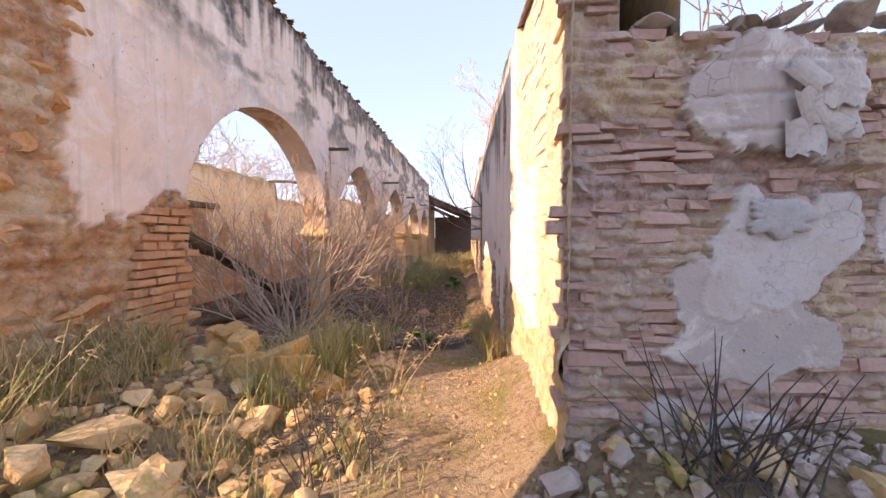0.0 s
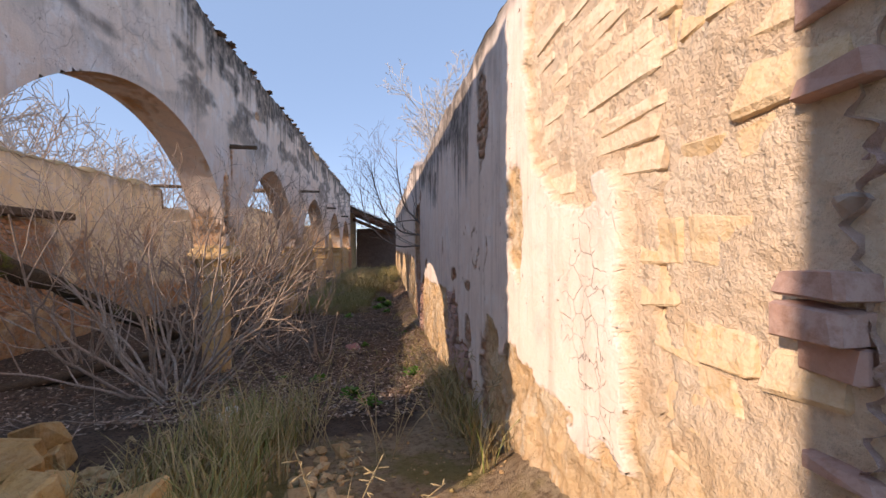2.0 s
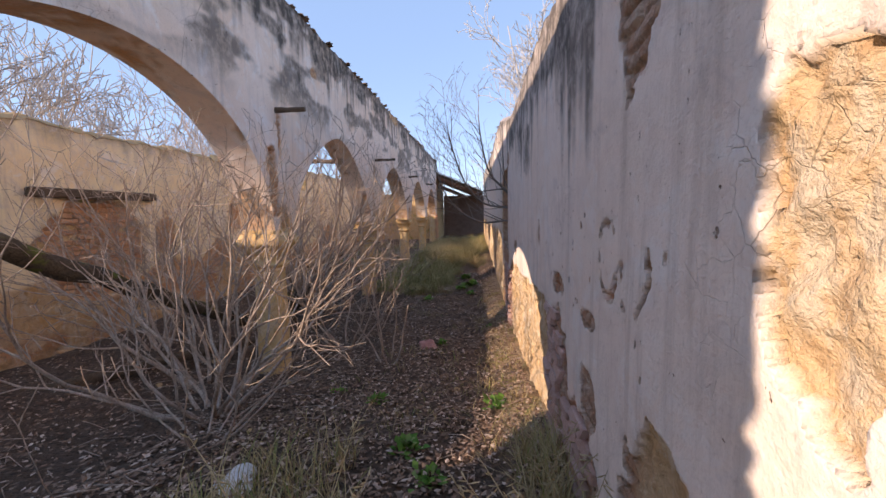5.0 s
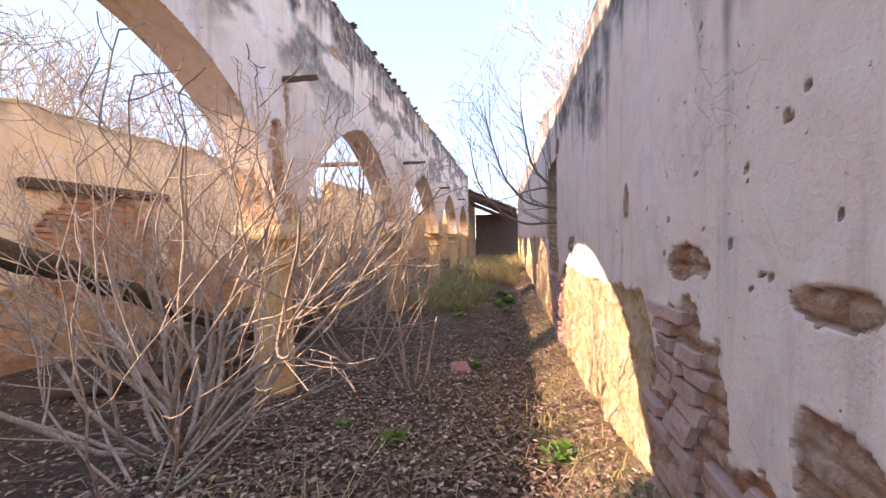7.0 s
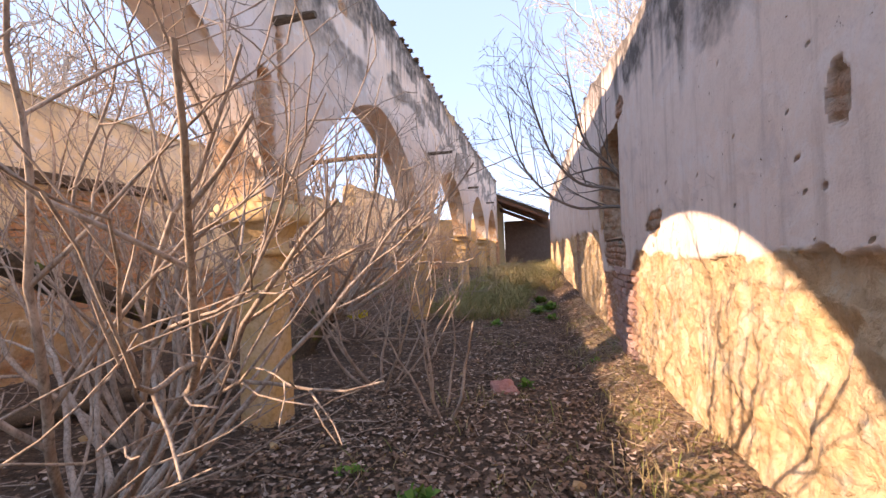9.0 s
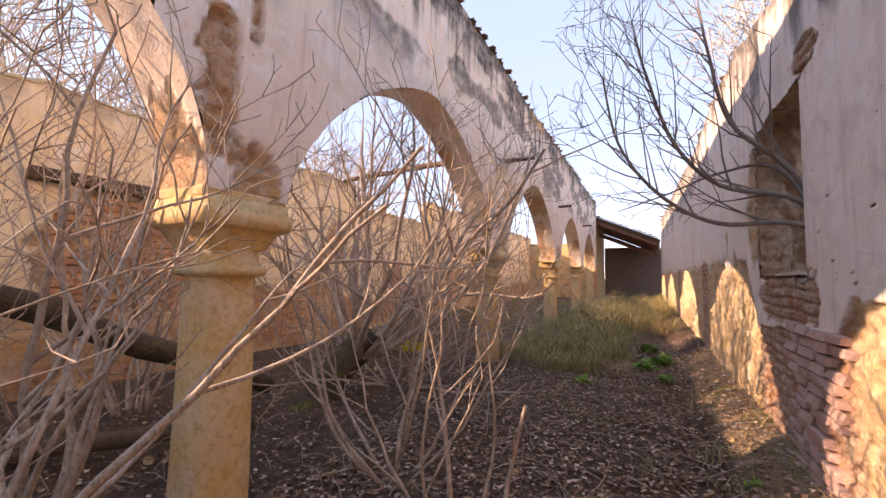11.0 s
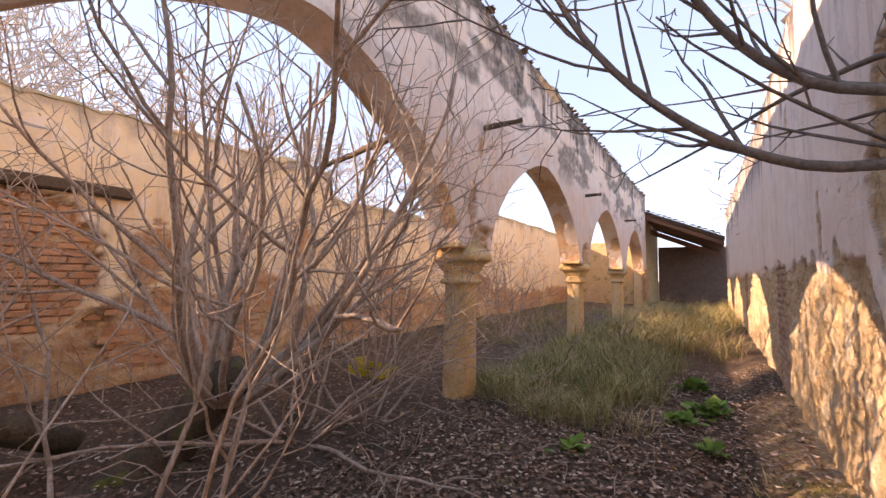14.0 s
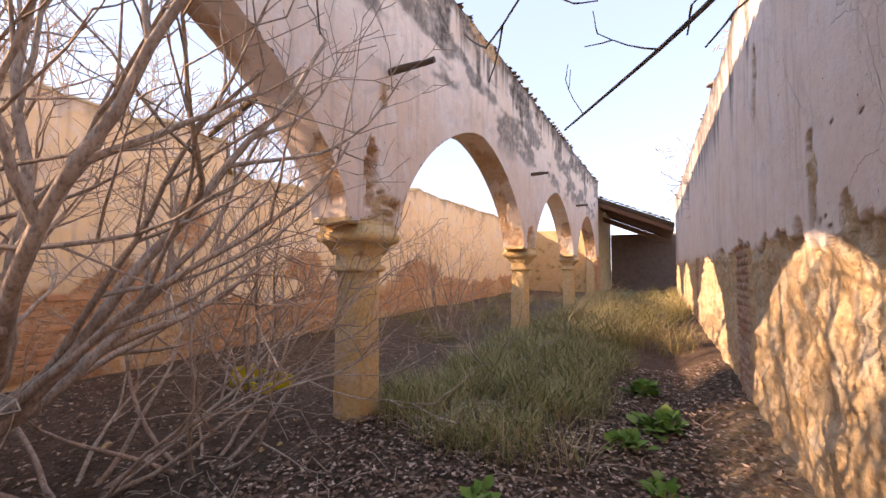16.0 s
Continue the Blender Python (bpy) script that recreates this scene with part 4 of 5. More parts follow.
def lean_to():
    root = empty("lean_to_roof", (-1.0, 29.5, 3.4), "sagging dark lean-to roof on timber rafters", "roof")
    slope = (3.52 - 4.68) / 2.7
    rng = random.Random(2)

    def sheet(name, x0, x1, y0, y1, dz, th, mat):
        bm = bmesh.new()
        vs = []
        for x, y in ((x0, y0), (x1, y0), (x1, y1), (x0, y1)):
            z = 4.68 + slope * (x + 2.3) + dz
            vs.append((bm.verts.new((x + 1.0, y - 29.5, z - 3.4)), bm.verts.new((x + 1.0, y - 29.5, z - 3.4 - th))))
        a, b = [v[0] for v in vs], [v[1] for v in vs]
        bm.faces.new(a)
        bm.faces.new(b[::-1])
        for k in range(4):
            bm.faces.new((a[k], b[k], b[(k + 1) % 4], a[(k + 1) % 4]))
        bmesh.ops.recalc_face_normals(bm, faces=bm.faces)
        part(name, bm, mat, root)

    sheet("roof_deck", -2.35, 0.72, 28.2, 30.6, 0, 0.16, M_WOOD)
    sheet("roof_deck", -2.35, 0.72, 31.0, 33.4, -0.05, 0.12, M_REDWOOD)
    for i in range(6):
        sheet("rafter", -2.3, 0.7, 28.25 + i * 0.98, 28.37 + i * 0.98, -0.18, 0.2, M_REDWOOD)
    sheet("lower_beam", -2.2, 0.7, 30.2, 30.45, -0.62, 0.24, M_REDWOOD)
    for i in range(14):
        ob = new("roof_tile", TILE)
        ob.parent = root
        x = -2.25 + i * 0.21
        ob.location = (x + 1.0, -1.28, 4.68 + slope * (x + 2.3) - 3.4)
        ob.rotation_euler = (rng.uniform(-0.1, 0.1), 0.4, rng.uniform(-0.1, 0.1))
        ob.scale = (0.22, 0.4, 0.14)
    wall = bmesh.new()
    box_into(wall, (-2.15, 33.2, 0), (1.2, 33.6, 3.35), 0.03)
    # Brick colour darkened to stand in for the shade beneath the lean-to.
    tagged(part("wall_far_end", wall, mottled("red brick darkened as roof shade", (0.2, 0.12, 0.09), (0.26, 0.17, 0.13), (0.1, 0.06, 0.05), 7, 0.6)), "rubble wall closing the covered end", "wall", kind="structure")


lean_to()


# ---- timbers ----
def timber(name, a, b, r, mat, label, category, seed=1, sides=9):
    a, b = Vector(a), Vector(b)
    rng = random.Random(seed)
    root = empty(name, a, label, category)
    n = 14
    pts = [(b - a) * (i / (n - 1)) + Vector([rng.uniform(-1, 1) * r * 0.22 for _ in range(3)]) for i in range(n)]
    verts, faces = [], []
    tube(verts, faces, pts, [r * (1 - 0.25 * i / n) * rng.uniform(0.88, 1.12) for i in range(n)], sides)
    faces.append(tuple(range(sides))[::-1])
    faces.append(tuple(range(len(verts) - sides, len(verts))))
    put_mesh("log", mesh_of("log", verts, faces), mat, root)
    return root


timber("fallen_trunk", (-4.1, 5.7, 2.15), (-3.7, 9.4, 0.3), 0.12, M_DARKBARK, "dark mossy fallen trunk leaning across the hall", "log", 4)
timber("loose_beam", (-2.62, 12.0, 3.28), (-6.1, 13.3, 3.55), 0.055, M_WOOD, "dark broken roof beam spanning from arcade to wall", "beam", 6, 6)
timber("loose_beam", (-4.9, 7.0, 0.12), (-2.9, 8.6, 0.3), 0.08, M_WOOD, "rotten beam lying on the hall floor", "beam", 8, 6)


# ---- bare shrubs and trees ----
def free_of_walk(p):
    """Keeps growth clear of the way that is walked."""
    return not (2.0 < p.y < 10.6 and -0.72 < p.x < 0.74 and p.z < 2.05)


def grow(verts, faces, p, d, length, r, level, rng, lift, kink=0.16, sides=5, keep=lambda p: True, split=(3, 5), shrink=0.62, least=0.0035):
    """One bare branch and its side shoots, bending upwards by lift."""
    n = max(4, int(length / 0.13)) if level else 3
    n = min(n, 14)
    pts, radii = [p.copy()], [r]
    step = length / n
    shoots = []
    for i in range(n):
        d = (d + Vector([rng.uniform(-1, 1) * kink for _ in range(3)]) + Vector((0, 0, lift))).normalized()
        q = pts[-1] + d * step
        if not keep(q):
            break
        pts.append(q)
        radii.append(max(r * (1 - 0.72 * (i + 1) / n), least * 0.7))
        if level and i > 0.25 * n:
            shoots.append((q, d.copy(), r * (1 - 0.72 * (i + 1) / n), 1 - 0.5 * i / n))
    if len(pts) < 3:
        return
    tube(verts, faces, pts, radii, sides)
    if not level:
        return
    rng.shuffle(shoots)
    for q, dd, rr, k in shoots[: rng.randint(*split)]:
        side = dd.orthogonal().normalized()
        side.rotate(Matrix.Rotation(rng.uniform(0, 6.283), 3, dd))
        nd = (dd * rng.uniform(0.5, 1.0) + side * rng.uniform(0.5, 0.9)).normalized()
        grow(verts, faces, q, nd, length * shrink * k * rng.uniform(0.7, 1.1), max(rr * 0.75, least), level - 1, rng, lift, kink, max(3, sides - 1), keep, split, shrink, least)


def shrub(name, at, stems, spread, length, r, seed, label, levels=3, lift=0.06, mat=None, group="", aim=None, split=(3, 5)):
    rng = random.Random(seed)
    z = float(ground_z(at[0], at[1])) - 0.03 if len(at) == 2 else at[2]
    root = empty(name, (at[0], at[1], z), label, "shrub", group)
    for i in range(stems):
        verts, faces = [], []
        w = 2 * math.pi * (i + rng.uniform(-0.3, 0.3)) / stems
        tilt = rng.uniform(*spread)
        d = Vector((math.cos(w) * math.sin(tilt), math.sin(w) * math.sin(tilt), math.cos(tilt)))
        if aim:
            d = (d + Vector(aim) * rng.uniform(0.2, 0.8)).normalized()
        p = Vector((math.cos(w) * 0.12, math.sin(w) * 0.12, 0.0))
        grow(verts, faces, p, d, length * rng.uniform(0.75, 1.1), r * rng.uniform(0.65, 1.1), levels, rng, lift * 1.3, 0.2, 6, lambda q: free_of_walk(q + root.location), split)
        if verts:
            put_mesh("stem", mesh_of("stem", verts, faces), mat or M_BARK, root)
    return root


shrub("fig_shrub", (-2.3, 6.55), 16, (0.35, 1.25), 2.4, 0.022, 3, "leafless fig shrub with pale many-branched stems", 3, 0.06, aim=(0.2, 0.15, 0.1), split=(4, 6))
shrub("fig_shrub", (-1.95, 5.95), 9, (0.85, 1.35), 1.5, 0.013, 33, "low sprawling leafless fig with thin pale stems", 2, 0.05, split=(4, 6))
shrub("fig_shrub", (-2.9, 7.3), 9, (0.15, 0.7), 2.5, 0.024, 13, "leafless fig shrub with upright pale stems", 3, 0.05, split=(4, 6))
shrub("fig_shrub", (-3.0, 10.1, 0.55), 22, (0.25, 1.2), 2.8, 0.038, 5, "large leafless fig growing from a mossy stump", 3, 0.045, aim=(0.4, 0.3, 0.0), split=(4, 6))
shrub("fig_shrub", (-2.95, 10.7), 11, (0.6, 1.3), 2.2, 0.02, 63, "sprawling leafless fig with tan twigs bending low", 3, 0.03, aim=(0.5, 0.45, -0.05), split=(4, 6))
shrub("fig_sapling", (-0.95, 8.25), 7, (0.3, 0.95), 1.3, 0.017, 8, "low bare sapling with pale forked stems", 2, 0.08)
shrub("fig_sapling", (-1.75, 8.85), 7, (0.4, 1.2), 1.9, 0.017, 9, "sprawling bare sapling with whitish branches", 2, 0.09, aim=(-0.05, -0.3, 0))
shrub("fig_sapling", (-2.7, 11.3), 7, (0.6, 1.25), 1.7, 0.016, 19, "sprawling bare sapling with whitish branches", 2, 0.08, aim=(-0.2, 0.2, 0))
shrub("thicket_shrub", (-3.9, 12.6), 12, (0.2, 0.9), 2.2, 0.02, 29, "dense leafless brown shrub inside the hall", 3, 0.05, split=(4, 6))
shrub("thicket_shrub", (-3.6, 16.5), 10, (0.2, 0.9), 1.9, 0.018, 31, "dense leafless brown shrub inside the hall", 3, 0.05, split=(4, 6))
shrub("thicket_shrub", (-4.6, 8.6), 11, (0.1, 0.7), 2.5, 0.02, 37, "leafless shrub against the hall wall", 3, 0.05, split=(4, 6))
shrub("thicket_shrub", (-1.9, 14.6), 8, (0.3, 1.0), 1.3, 0.012, 41, "small leafless shrub in the passage grass", 2, 0.06)


def stump():
    root = empty("tree_stump", (-3.35, 9.75, 0.02), "thick dark mossy stump, broken and leaning", "stump")
    rng = random.Random(4)
    verts, faces = [], []
    pts = [Vector((0, -0.12, -0.1)), Vector((0.02, 0, 0.1)), Vector((0.12, 0.12, 0.3)), Vector((0.22, 0.24, 0.5)), Vector((0.32, 0.34, 0.68)), Vector((0.4, 0.42, 0.8))]
    tube(verts, faces, pts, [0.26, 0.2, 0.17, 0.165, 0.18, 0.11], 14)
    verts = [v + Vector([rng.uniform(-0.018, 0.018) for _ in range(3)]) for v in verts]
    faces.append(tuple(range(len(verts) - 14, len(verts))))
    put_mesh("trunk", mesh_of("trunk", verts, faces), M_DARKBARK, root)
    verts, faces = [], []
    for w in (0.4, 1.9, 3.3, 4.8):
        tube(verts, faces, [Vector((0, 0, 0.12)), Vector((math.cos(w) * 0.25, math.sin(w) * 0.25, 0.08)), Vector((math.cos(w) * 0.55, math.sin(w) * 0.55, -0.03))], [0.09, 0.06, 0.02], 7)
    put_mesh("roots", mesh_of("roots", verts, faces), M_DARKBARK, root)


stump()


def limb(root, pts, r0, r1, seed, mat, levels=2, shoot=0.9, every=1, sides=7):
    """A limb through the given points with side shoots."""
    rng = random.Random(seed)
    P = [Vector(p) for p in pts]
    fine = []
    for i in range(len(P) - 1):
        a, b, c, d = P[max(i - 1, 0)], P[i], P[i + 1], P[min(i + 2, len(P) - 1)]
        for k in range(6):
            t = k / 6
            fine.append(0.5 * ((2 * b) + (c - a) * t + (2 * a - 5 * b + 4 * c - d) * t * t + (3 * b - a - 3 * c + d) * t**3))
    fine.append(P[-1])
    n = len(fine)
    radii = [r0 + (r1 - r0) * i / (n - 1) for i in range(n)]
    verts, faces = [], []
    tube(verts, faces, fine, radii, sides)
    for i in range(n // 4, n, every):
        d = (fine[min(i + 1, n - 1)] - fine[i - 1]).normalized()
        side = Vector((rng.uniform(-1, 0.4), rng.uniform(-1, 1), rng.uniform(-0.3, 1.0))).normalized()
        grow(verts, faces, fine[i], (d * 0.7 + side).normalized(), shoot * rng.uniform(0.5, 1.1), radii[i] * 0.5, levels, rng, 0.07, 0.14, 5, lambda q: q.z > 1.95 or q.y > 11.5, (2, 4))
    put_mesh("limb", mesh_of("limb", verts, faces), mat, root)


M_GREYBARK = mottled("grey brown bark", (0.2, 0.16, 0.14), (0.27, 0.22, 0.19), (0.11, 0.085, 0.07), 12, 0.5)
window_fig = empty("window_fig", (0, 0, 0), "bare fig tree growing out through the wall opening", "tree")
limb(window_fig, [(1.3, 10.5, 0.6), (1.3, 10.45, 1.4), (0.95, 10.3, 1.88), (0.35, 10.05, 1.9), (-0.05, 9.85, 2.12), (-0.32, 9.7, 2.5), (-0.42, 9.6, 3.0)], 0.027, 0.007, 1, M_GREYBARK)
limb(window_fig, [(1.2, 10.45, 1.5), (0.95, 10.4, 2.08), (0.4, 10.2, 2.22), (0.08, 10.05, 2.55), (-0.1, 9.85, 3.0), (-0.2, 9.8, 3.4)], 0.025, 0.007, 2, M_GREYBARK)
limb(window_fig, [(1.2, 10.5, 1.6), (0.9, 10.65, 2.4), (0.52, 11.0, 2.5), (0.1, 11.5, 2.42), (-0.42, 12.15, 2.36)], 0.02, 0.006, 3, M_GREYBARK, 1, 0.3, 4)
limb(window_fig, [(1.2, 10.4, 1.6), (0.9, 10.35, 2.3), (0.5, 10.3, 2.75), (0.35, 10.2, 3.3), (0.3, 10.3, 3.8)], 0.026, 0.008, 4, M_GREYBARK)


def bare_tree(at, height, seed, mat, label, levels=4, r=0.11, spread=0.5, shoots=9):
    rng = random.Random(seed)
    z = float(ground_z(min(at[0], 8), at[1])) - 0.05
    root = empty("bare_tree", (at[0], at[1], z), label, "tree", "bare trees")
    verts, faces = [], []
    tr = [Vector((0, 0, 0)), Vector((0.05, 0.02, height * 0.12)), Vector((0.0, 0.08, height * 0.25)), Vector((0.06, 0.05, height * 0.36))]
    tube(verts, faces, tr, [r * 1.25, r, r * 0.9, r * 0.75], 8)
    put_mesh("trunk", mesh_of("trunk", verts, faces), mat, root)
    for i in range(shoots):
        verts, faces = [], []
        w = 2 * math.pi * i / shoots + rng.uniform(-0.3, 0.3)
        tilt = rng.uniform(0.12, spread + 0.35)
        d = Vector((math.cos(w) * math.sin(tilt), math.sin(w) * math.sin(tilt), math.cos(tilt)))
        p = tr[-1].lerp(tr[1], rng.uniform(0, 0.7))
        grow(verts, faces, p, d, height * rng.uniform(0.42, 0.62), max(r * 0.5, 0.02), levels, rng, 0.05, 0.12, 5, lambda q: True, (5, 7), 0.62, 0.011)
        put_mesh("limb", mesh_of("limb", verts, faces), mat, root)
    return root


bare_tree((2.2, 14.6), 7.6, 21, M_TWIG, "tall leafless tree with silvery twigs behind the wall", 4, 0.1, 0.6, 11)
bare_tree((2.6, 20.5), 6.2, 22, M_TWIG, "leafless tree with silvery twigs behind the wall", 3, 0.09, 0.5, 8)
bare_tree((2.9, 5.4), 4.6, 24, M_GREYBARK, "dark leafless tree behind the broken wall", 3, 0.07, 0.4, 6)
for i, (x, y, h) in enumerate([(-7.6, 6.5, 5.6), (-7.2, 9.2, 6.0), (-8.0, 11.2, 5.8), (-7.4, 13.8, 5.2), (-8.4, 16.5, 5.6), (-7.3, 8.0, 5.2), (-7.7, 12.6, 5.6)]):
    bare_tree((x, y), h, 50 + i, M_TWIG, "slender leafless sapling behind the hall wall", 3, 0.035, 0.3, 5)


def chip_material(name, a, b, c):
    n = Nodes(name, 0.95)
    col = n.mix(n.ramp(n.island(), 0, 0.7), a, b)
    col = n.mix(n.ramp(n.noise(40, 5, rough=0.7), 0.46, 0.62, 0, 0.7), col, c)
    col = n.mix(n.ramp(n.noise(3.5, 4), 0.55, 0.64, 0, 0.6), col, (0.24, 0.22, 0.06))
    return n.done(col, n.noise(50, 5), 0.7, 0.01)


M_CHIPS = chip_material("ochre chips", (0.62, 0.46, 0.27), (0.5, 0.33, 0.17), (0.34, 0.2, 0.1))
M_GREYCHIPS = chip_material("grey pink chips", (0.6, 0.52, 0.47), (0.46, 0.36, 0.31), (0.3, 0.22, 0.18))


# ---- rubble ----
def loose_stone(x, y, size, meshes, rng, label, group, tilt=0.5, sink=0.25, squash=(1, 1, 1), name="rubble_stone", zadd=0.0):
    ob = new(name, rng.choice(meshes))
    z = float(ground_z(x, y))
    ob.matrix_world = Matrix.Translation((x, y, z + size * 0.3 * squash[2] - size * sink * 0.4 + zadd)) @ Euler((rng.uniform(-tilt, tilt), rng.uniform(-tilt, tilt), rng.uniform(0, 6.28))).to_matrix().to_4x4() @ Matrix.Diagonal((size * squash[0], size * squash[1], size * squash[2], 1))
    return tagged(ob, label, "stone", group)


def rubble():
    rng = random.Random(77)
    boulders = with_material([rock_mesh("boulder", 600 + i, 0.8, 3) for i in range(8)], M_STONE)
    blocks = with_material([brick_mesh("stone_block", 650 + i, 0.18) for i in range(7)], mottled("orange sandstone", (0.62, 0.37, 0.14), (0.66, 0.48, 0.27), (0.4, 0.2, 0.07), 6, 0.9, dist=0.02, vary=0.4))
    for x, y, s, q in ((-1.32, 2.25, 0.42, (0.75, 1.25, 0.75)), (-0.98, 2.12, 0.4, (1.3, 0.8, 0.55)), (-1.75, 2.35, 0.36, (1, 1, 0.6)), (-0.62, 2.0, 0.26, (1, 1, 0.8)), (-1.25, 2.8, 0.34, (1.2, 0.9, 0.6)), (-0.8, 2.62, 0.3, (1, 0.8, 0.7)), (-1.1, 3.25, 0.3, (1.2, 1, 0.7))):
        loose_stone(x, y, s, boulders, rng, "large angular mossy sandstone block on the rubble heap", "rubble heap", 0.5, 0.1, q, "stone_block")
    for k in range(11):
        x = -0.62 - 0.14 * k + rng.uniform(-0.03, 0.03)
        y = 3.12 + 0.05 * k + 0.015 * k * max(0, k - 5) + rng.uniform(-0.04, 0.04)
        for lift in (0.0, 0.14):
            if lift > 0.1 and k in (0, 3, 4, 7, 9):
                continue
            loose_stone(x + rng.uniform(-0.05, 0.05), y, rng.uniform(0.18, 0.28), blocks, rng, "ochre stone block in a low ruined wall", "low stone row", 0.3, 0.0, (1.15, 0.9, 0.8), "stone_block", lift)
    for i in range(180):
        x, y = rng.uniform(-2.1, -0.2), rng.uniform(1.4, 3.4)
        if x > -0.8 and rng.random() < 0.6:
            continue
        loose_stone(x, y, rng.choice((0.08, 0.1, 0.13, 0.17, 0.22, 0.28)), COBBLES, rng, "yellowish broken sandstone in the rubble heap", "rubble heap", 0.7)
    for i in range(85):
        x, y = rng.uniform(-0.1, 1.9), rng.uniform(1.35, 2.1)
        if x < 0.35 and y > 1.7:
            continue
        loose_stone(x, y, rng.choice((0.05, 0.06, 0.08, 0.1, 0.13, 0.16)), GREYS if rng.random() < 0.75 else COBBLES, rng, "grey pink broken stone at the wall foot", "wall foot rubble", 0.7)
    for x, y, s, m in ((0.12, 1.75, 0.13, COBBLES), (0.36, 1.72, 0.13, COBBLES), (0.46, 1.66, 0.1, COBBLES), (0.3, 1.55, 0.14, GREYS), (0.78, 1.8, 0.17, GREYS), (0.72, 1.98, 0.2, GREYS), (0.95, 2.0, 0.16, COBBLES), (0.53, 1.6, 0.11, COBBLES)):
        loose_stone(x, y, s, m, rng, "pinkish broken masonry lump at the wall foot", "wall foot rubble", 0.4, 0.1)
    for i in range(26):
        x, y = rng.uniform(-5.6, 0.5), rng.uniform(6, 13)
        loose_stone(x, y, rng.choice((0.05, 0.07, 0.1)), COBBLES, rng, "small stone lying among dead leaves", "floor stones", 0.7)


rubble()


def gravel(name, n, x0, x1, y0, y1, lo, hi, mat, label, seed):
    """Broken bits too small to tell apart, in one sheet."""
    rng = np.random.default_rng(seed)
    bm = bmesh.new()
    bmesh.ops.create_icosphere(bm, subdivisions=1, radius=0.5)
    bv = np.array([v.co[:] for v in bm.verts])
    bf = np.array([[v.index for v in f.verts] for f in bm.faces])
    bm.free()
    x, y = rng.uniform(x0, x1, n), rng.uniform(y0, y1, n)
    s = lo * (hi / lo) ** (rng.uniform(0, 1, n) ** 1.6)
    V = bv[None] * (s[:, None, None] * rng.uniform(0.55, 1.35, (n, 1, 3))) * rng.uniform(0.7, 1.25, (n, len(bv), 1))
    a = rng.uniform(0, 6.28, n)
    c, d = np.cos(a)[:, None], np.sin(a)[:, None]
    V = np.stack([V[..., 0] * c - V[..., 1] * d, V[..., 0] * d + V[..., 1] * c, V[..., 2] * 0.7], -1)
    V += np.stack([x, y, ground_z(x, y) + s * 0.12], -1)[:, None]
    F = (bf[None] + (np.arange(n) * len(bv))[:, None, None]).reshape(-1, 3)
    me = bpy.data.meshes.new(name)
    me.from_pydata(V.reshape(-1, 3).tolist(), [], F.tolist())
    tagged(put_mesh(name, me, mat), label, "rubble", kind="stuff")


gravel("stone_chips", 1500, -2.1, -0.1, 1.2, 4.3, 0.02, 0.12, M_CHIPS, "ochre stone chips between the rubble blocks", 3)
gravel("stone_chips", 1900, -0.1, 2.3, 1.0, 2.12, 0.012, 0.09, M_GREYCHIPS, "grey and pink masonry chips at the wall foot", 4)
gravel("stone_chips", 500, -0.3, 0.7, 2.1, 4.6, 0.008, 0.035, M_CHIPS, "ochre stone chips trodden into the path", 5)
gravel("stone_chips", 900, -2.2, 0.7, 5.0, 14.0, 0.008, 0.04, M_CHIPS, "small stones among the dead leaves", 6)


# ---- grass, leaves and herbs ----
def blades(name, spots, mat, label, seed, category="grass"):
    """Bent blades in tufts; spots: (x, y, count, radius, height, lean)."""
    rng = np.random.default_rng(seed)
    V, F = [], []
    base = 0
    for x, y, cnt, rad, hgt, lean in spots:
        w = rng.uniform(0, 2 * np.pi, cnt)
        rr = rad * np.sqrt(rng.uniform(0, 1, cnt))
        px, py = x + rr * np.cos(w), y + rr * np.sin(w)
        pz = ground_z(px, py) - 0.01
        hh = hgt * rng.uniform(0.45, 1.15, cnt)
        az = rng.uniform(0, 2 * np.pi, cnt)
        ln = lean * rng.uniform(0.3, 1.4, cnt) * hh
        wd = rng.uniform(0.0018, 0.0042, cnt)
        sx, sy = -np.sin(az) * wd, np.cos(az) * wd
        pts = []
        for t, k in ((0.0, 1.0), (0.4, 0.9), (0.75, 0.6)):
            cx, cy, cz = px + np.cos(az) * ln * t**1.8, py + np.sin(az) * ln * t**1.8, pz + hh * (t - 0.22 * lean * t * t)
            pts += [np.stack([cx - sx * k, cy - sy * k, cz], -1), np.stack([cx + sx * k, cy + sy * k, cz], -1)]
        pts.append(np.stack([px + np.cos(az) * ln, py + np.sin(az) * ln, pz + hh * (1 - 0.22 * lean)], -1))
        P = np.stack(pts, 1)
        V.append(P.reshape(-1, 3))
        for i in range(cnt):
            o = base + i * 7
            F += [(o, o + 1, o + 3, o + 2), (o + 2, o + 3, o + 5, o + 4), (o + 4, o + 5, o + 6)]
        base += cnt * 7
    me = bpy.data.meshes.new(name)
    me.from_pydata(np.concatenate(V).tolist(), [], F)
    return tagged(put_mesh(name, me, mat), label, category, kind="stuff")


def tufts(n, x0, x1, y0, y1, cnt, rad, hgt, lean, seed, ok=lambda x, y: True):
    rng = random.Random(seed)
    out = []
    while len(out) < n:
        x, y = rng.uniform(x0, x1), rng.uniform(y0, y1)
        if ok(x, y):
            out.append((x, y, cnt, rad, hgt * rng.uniform(0.6, 1.2), lean))
    return out


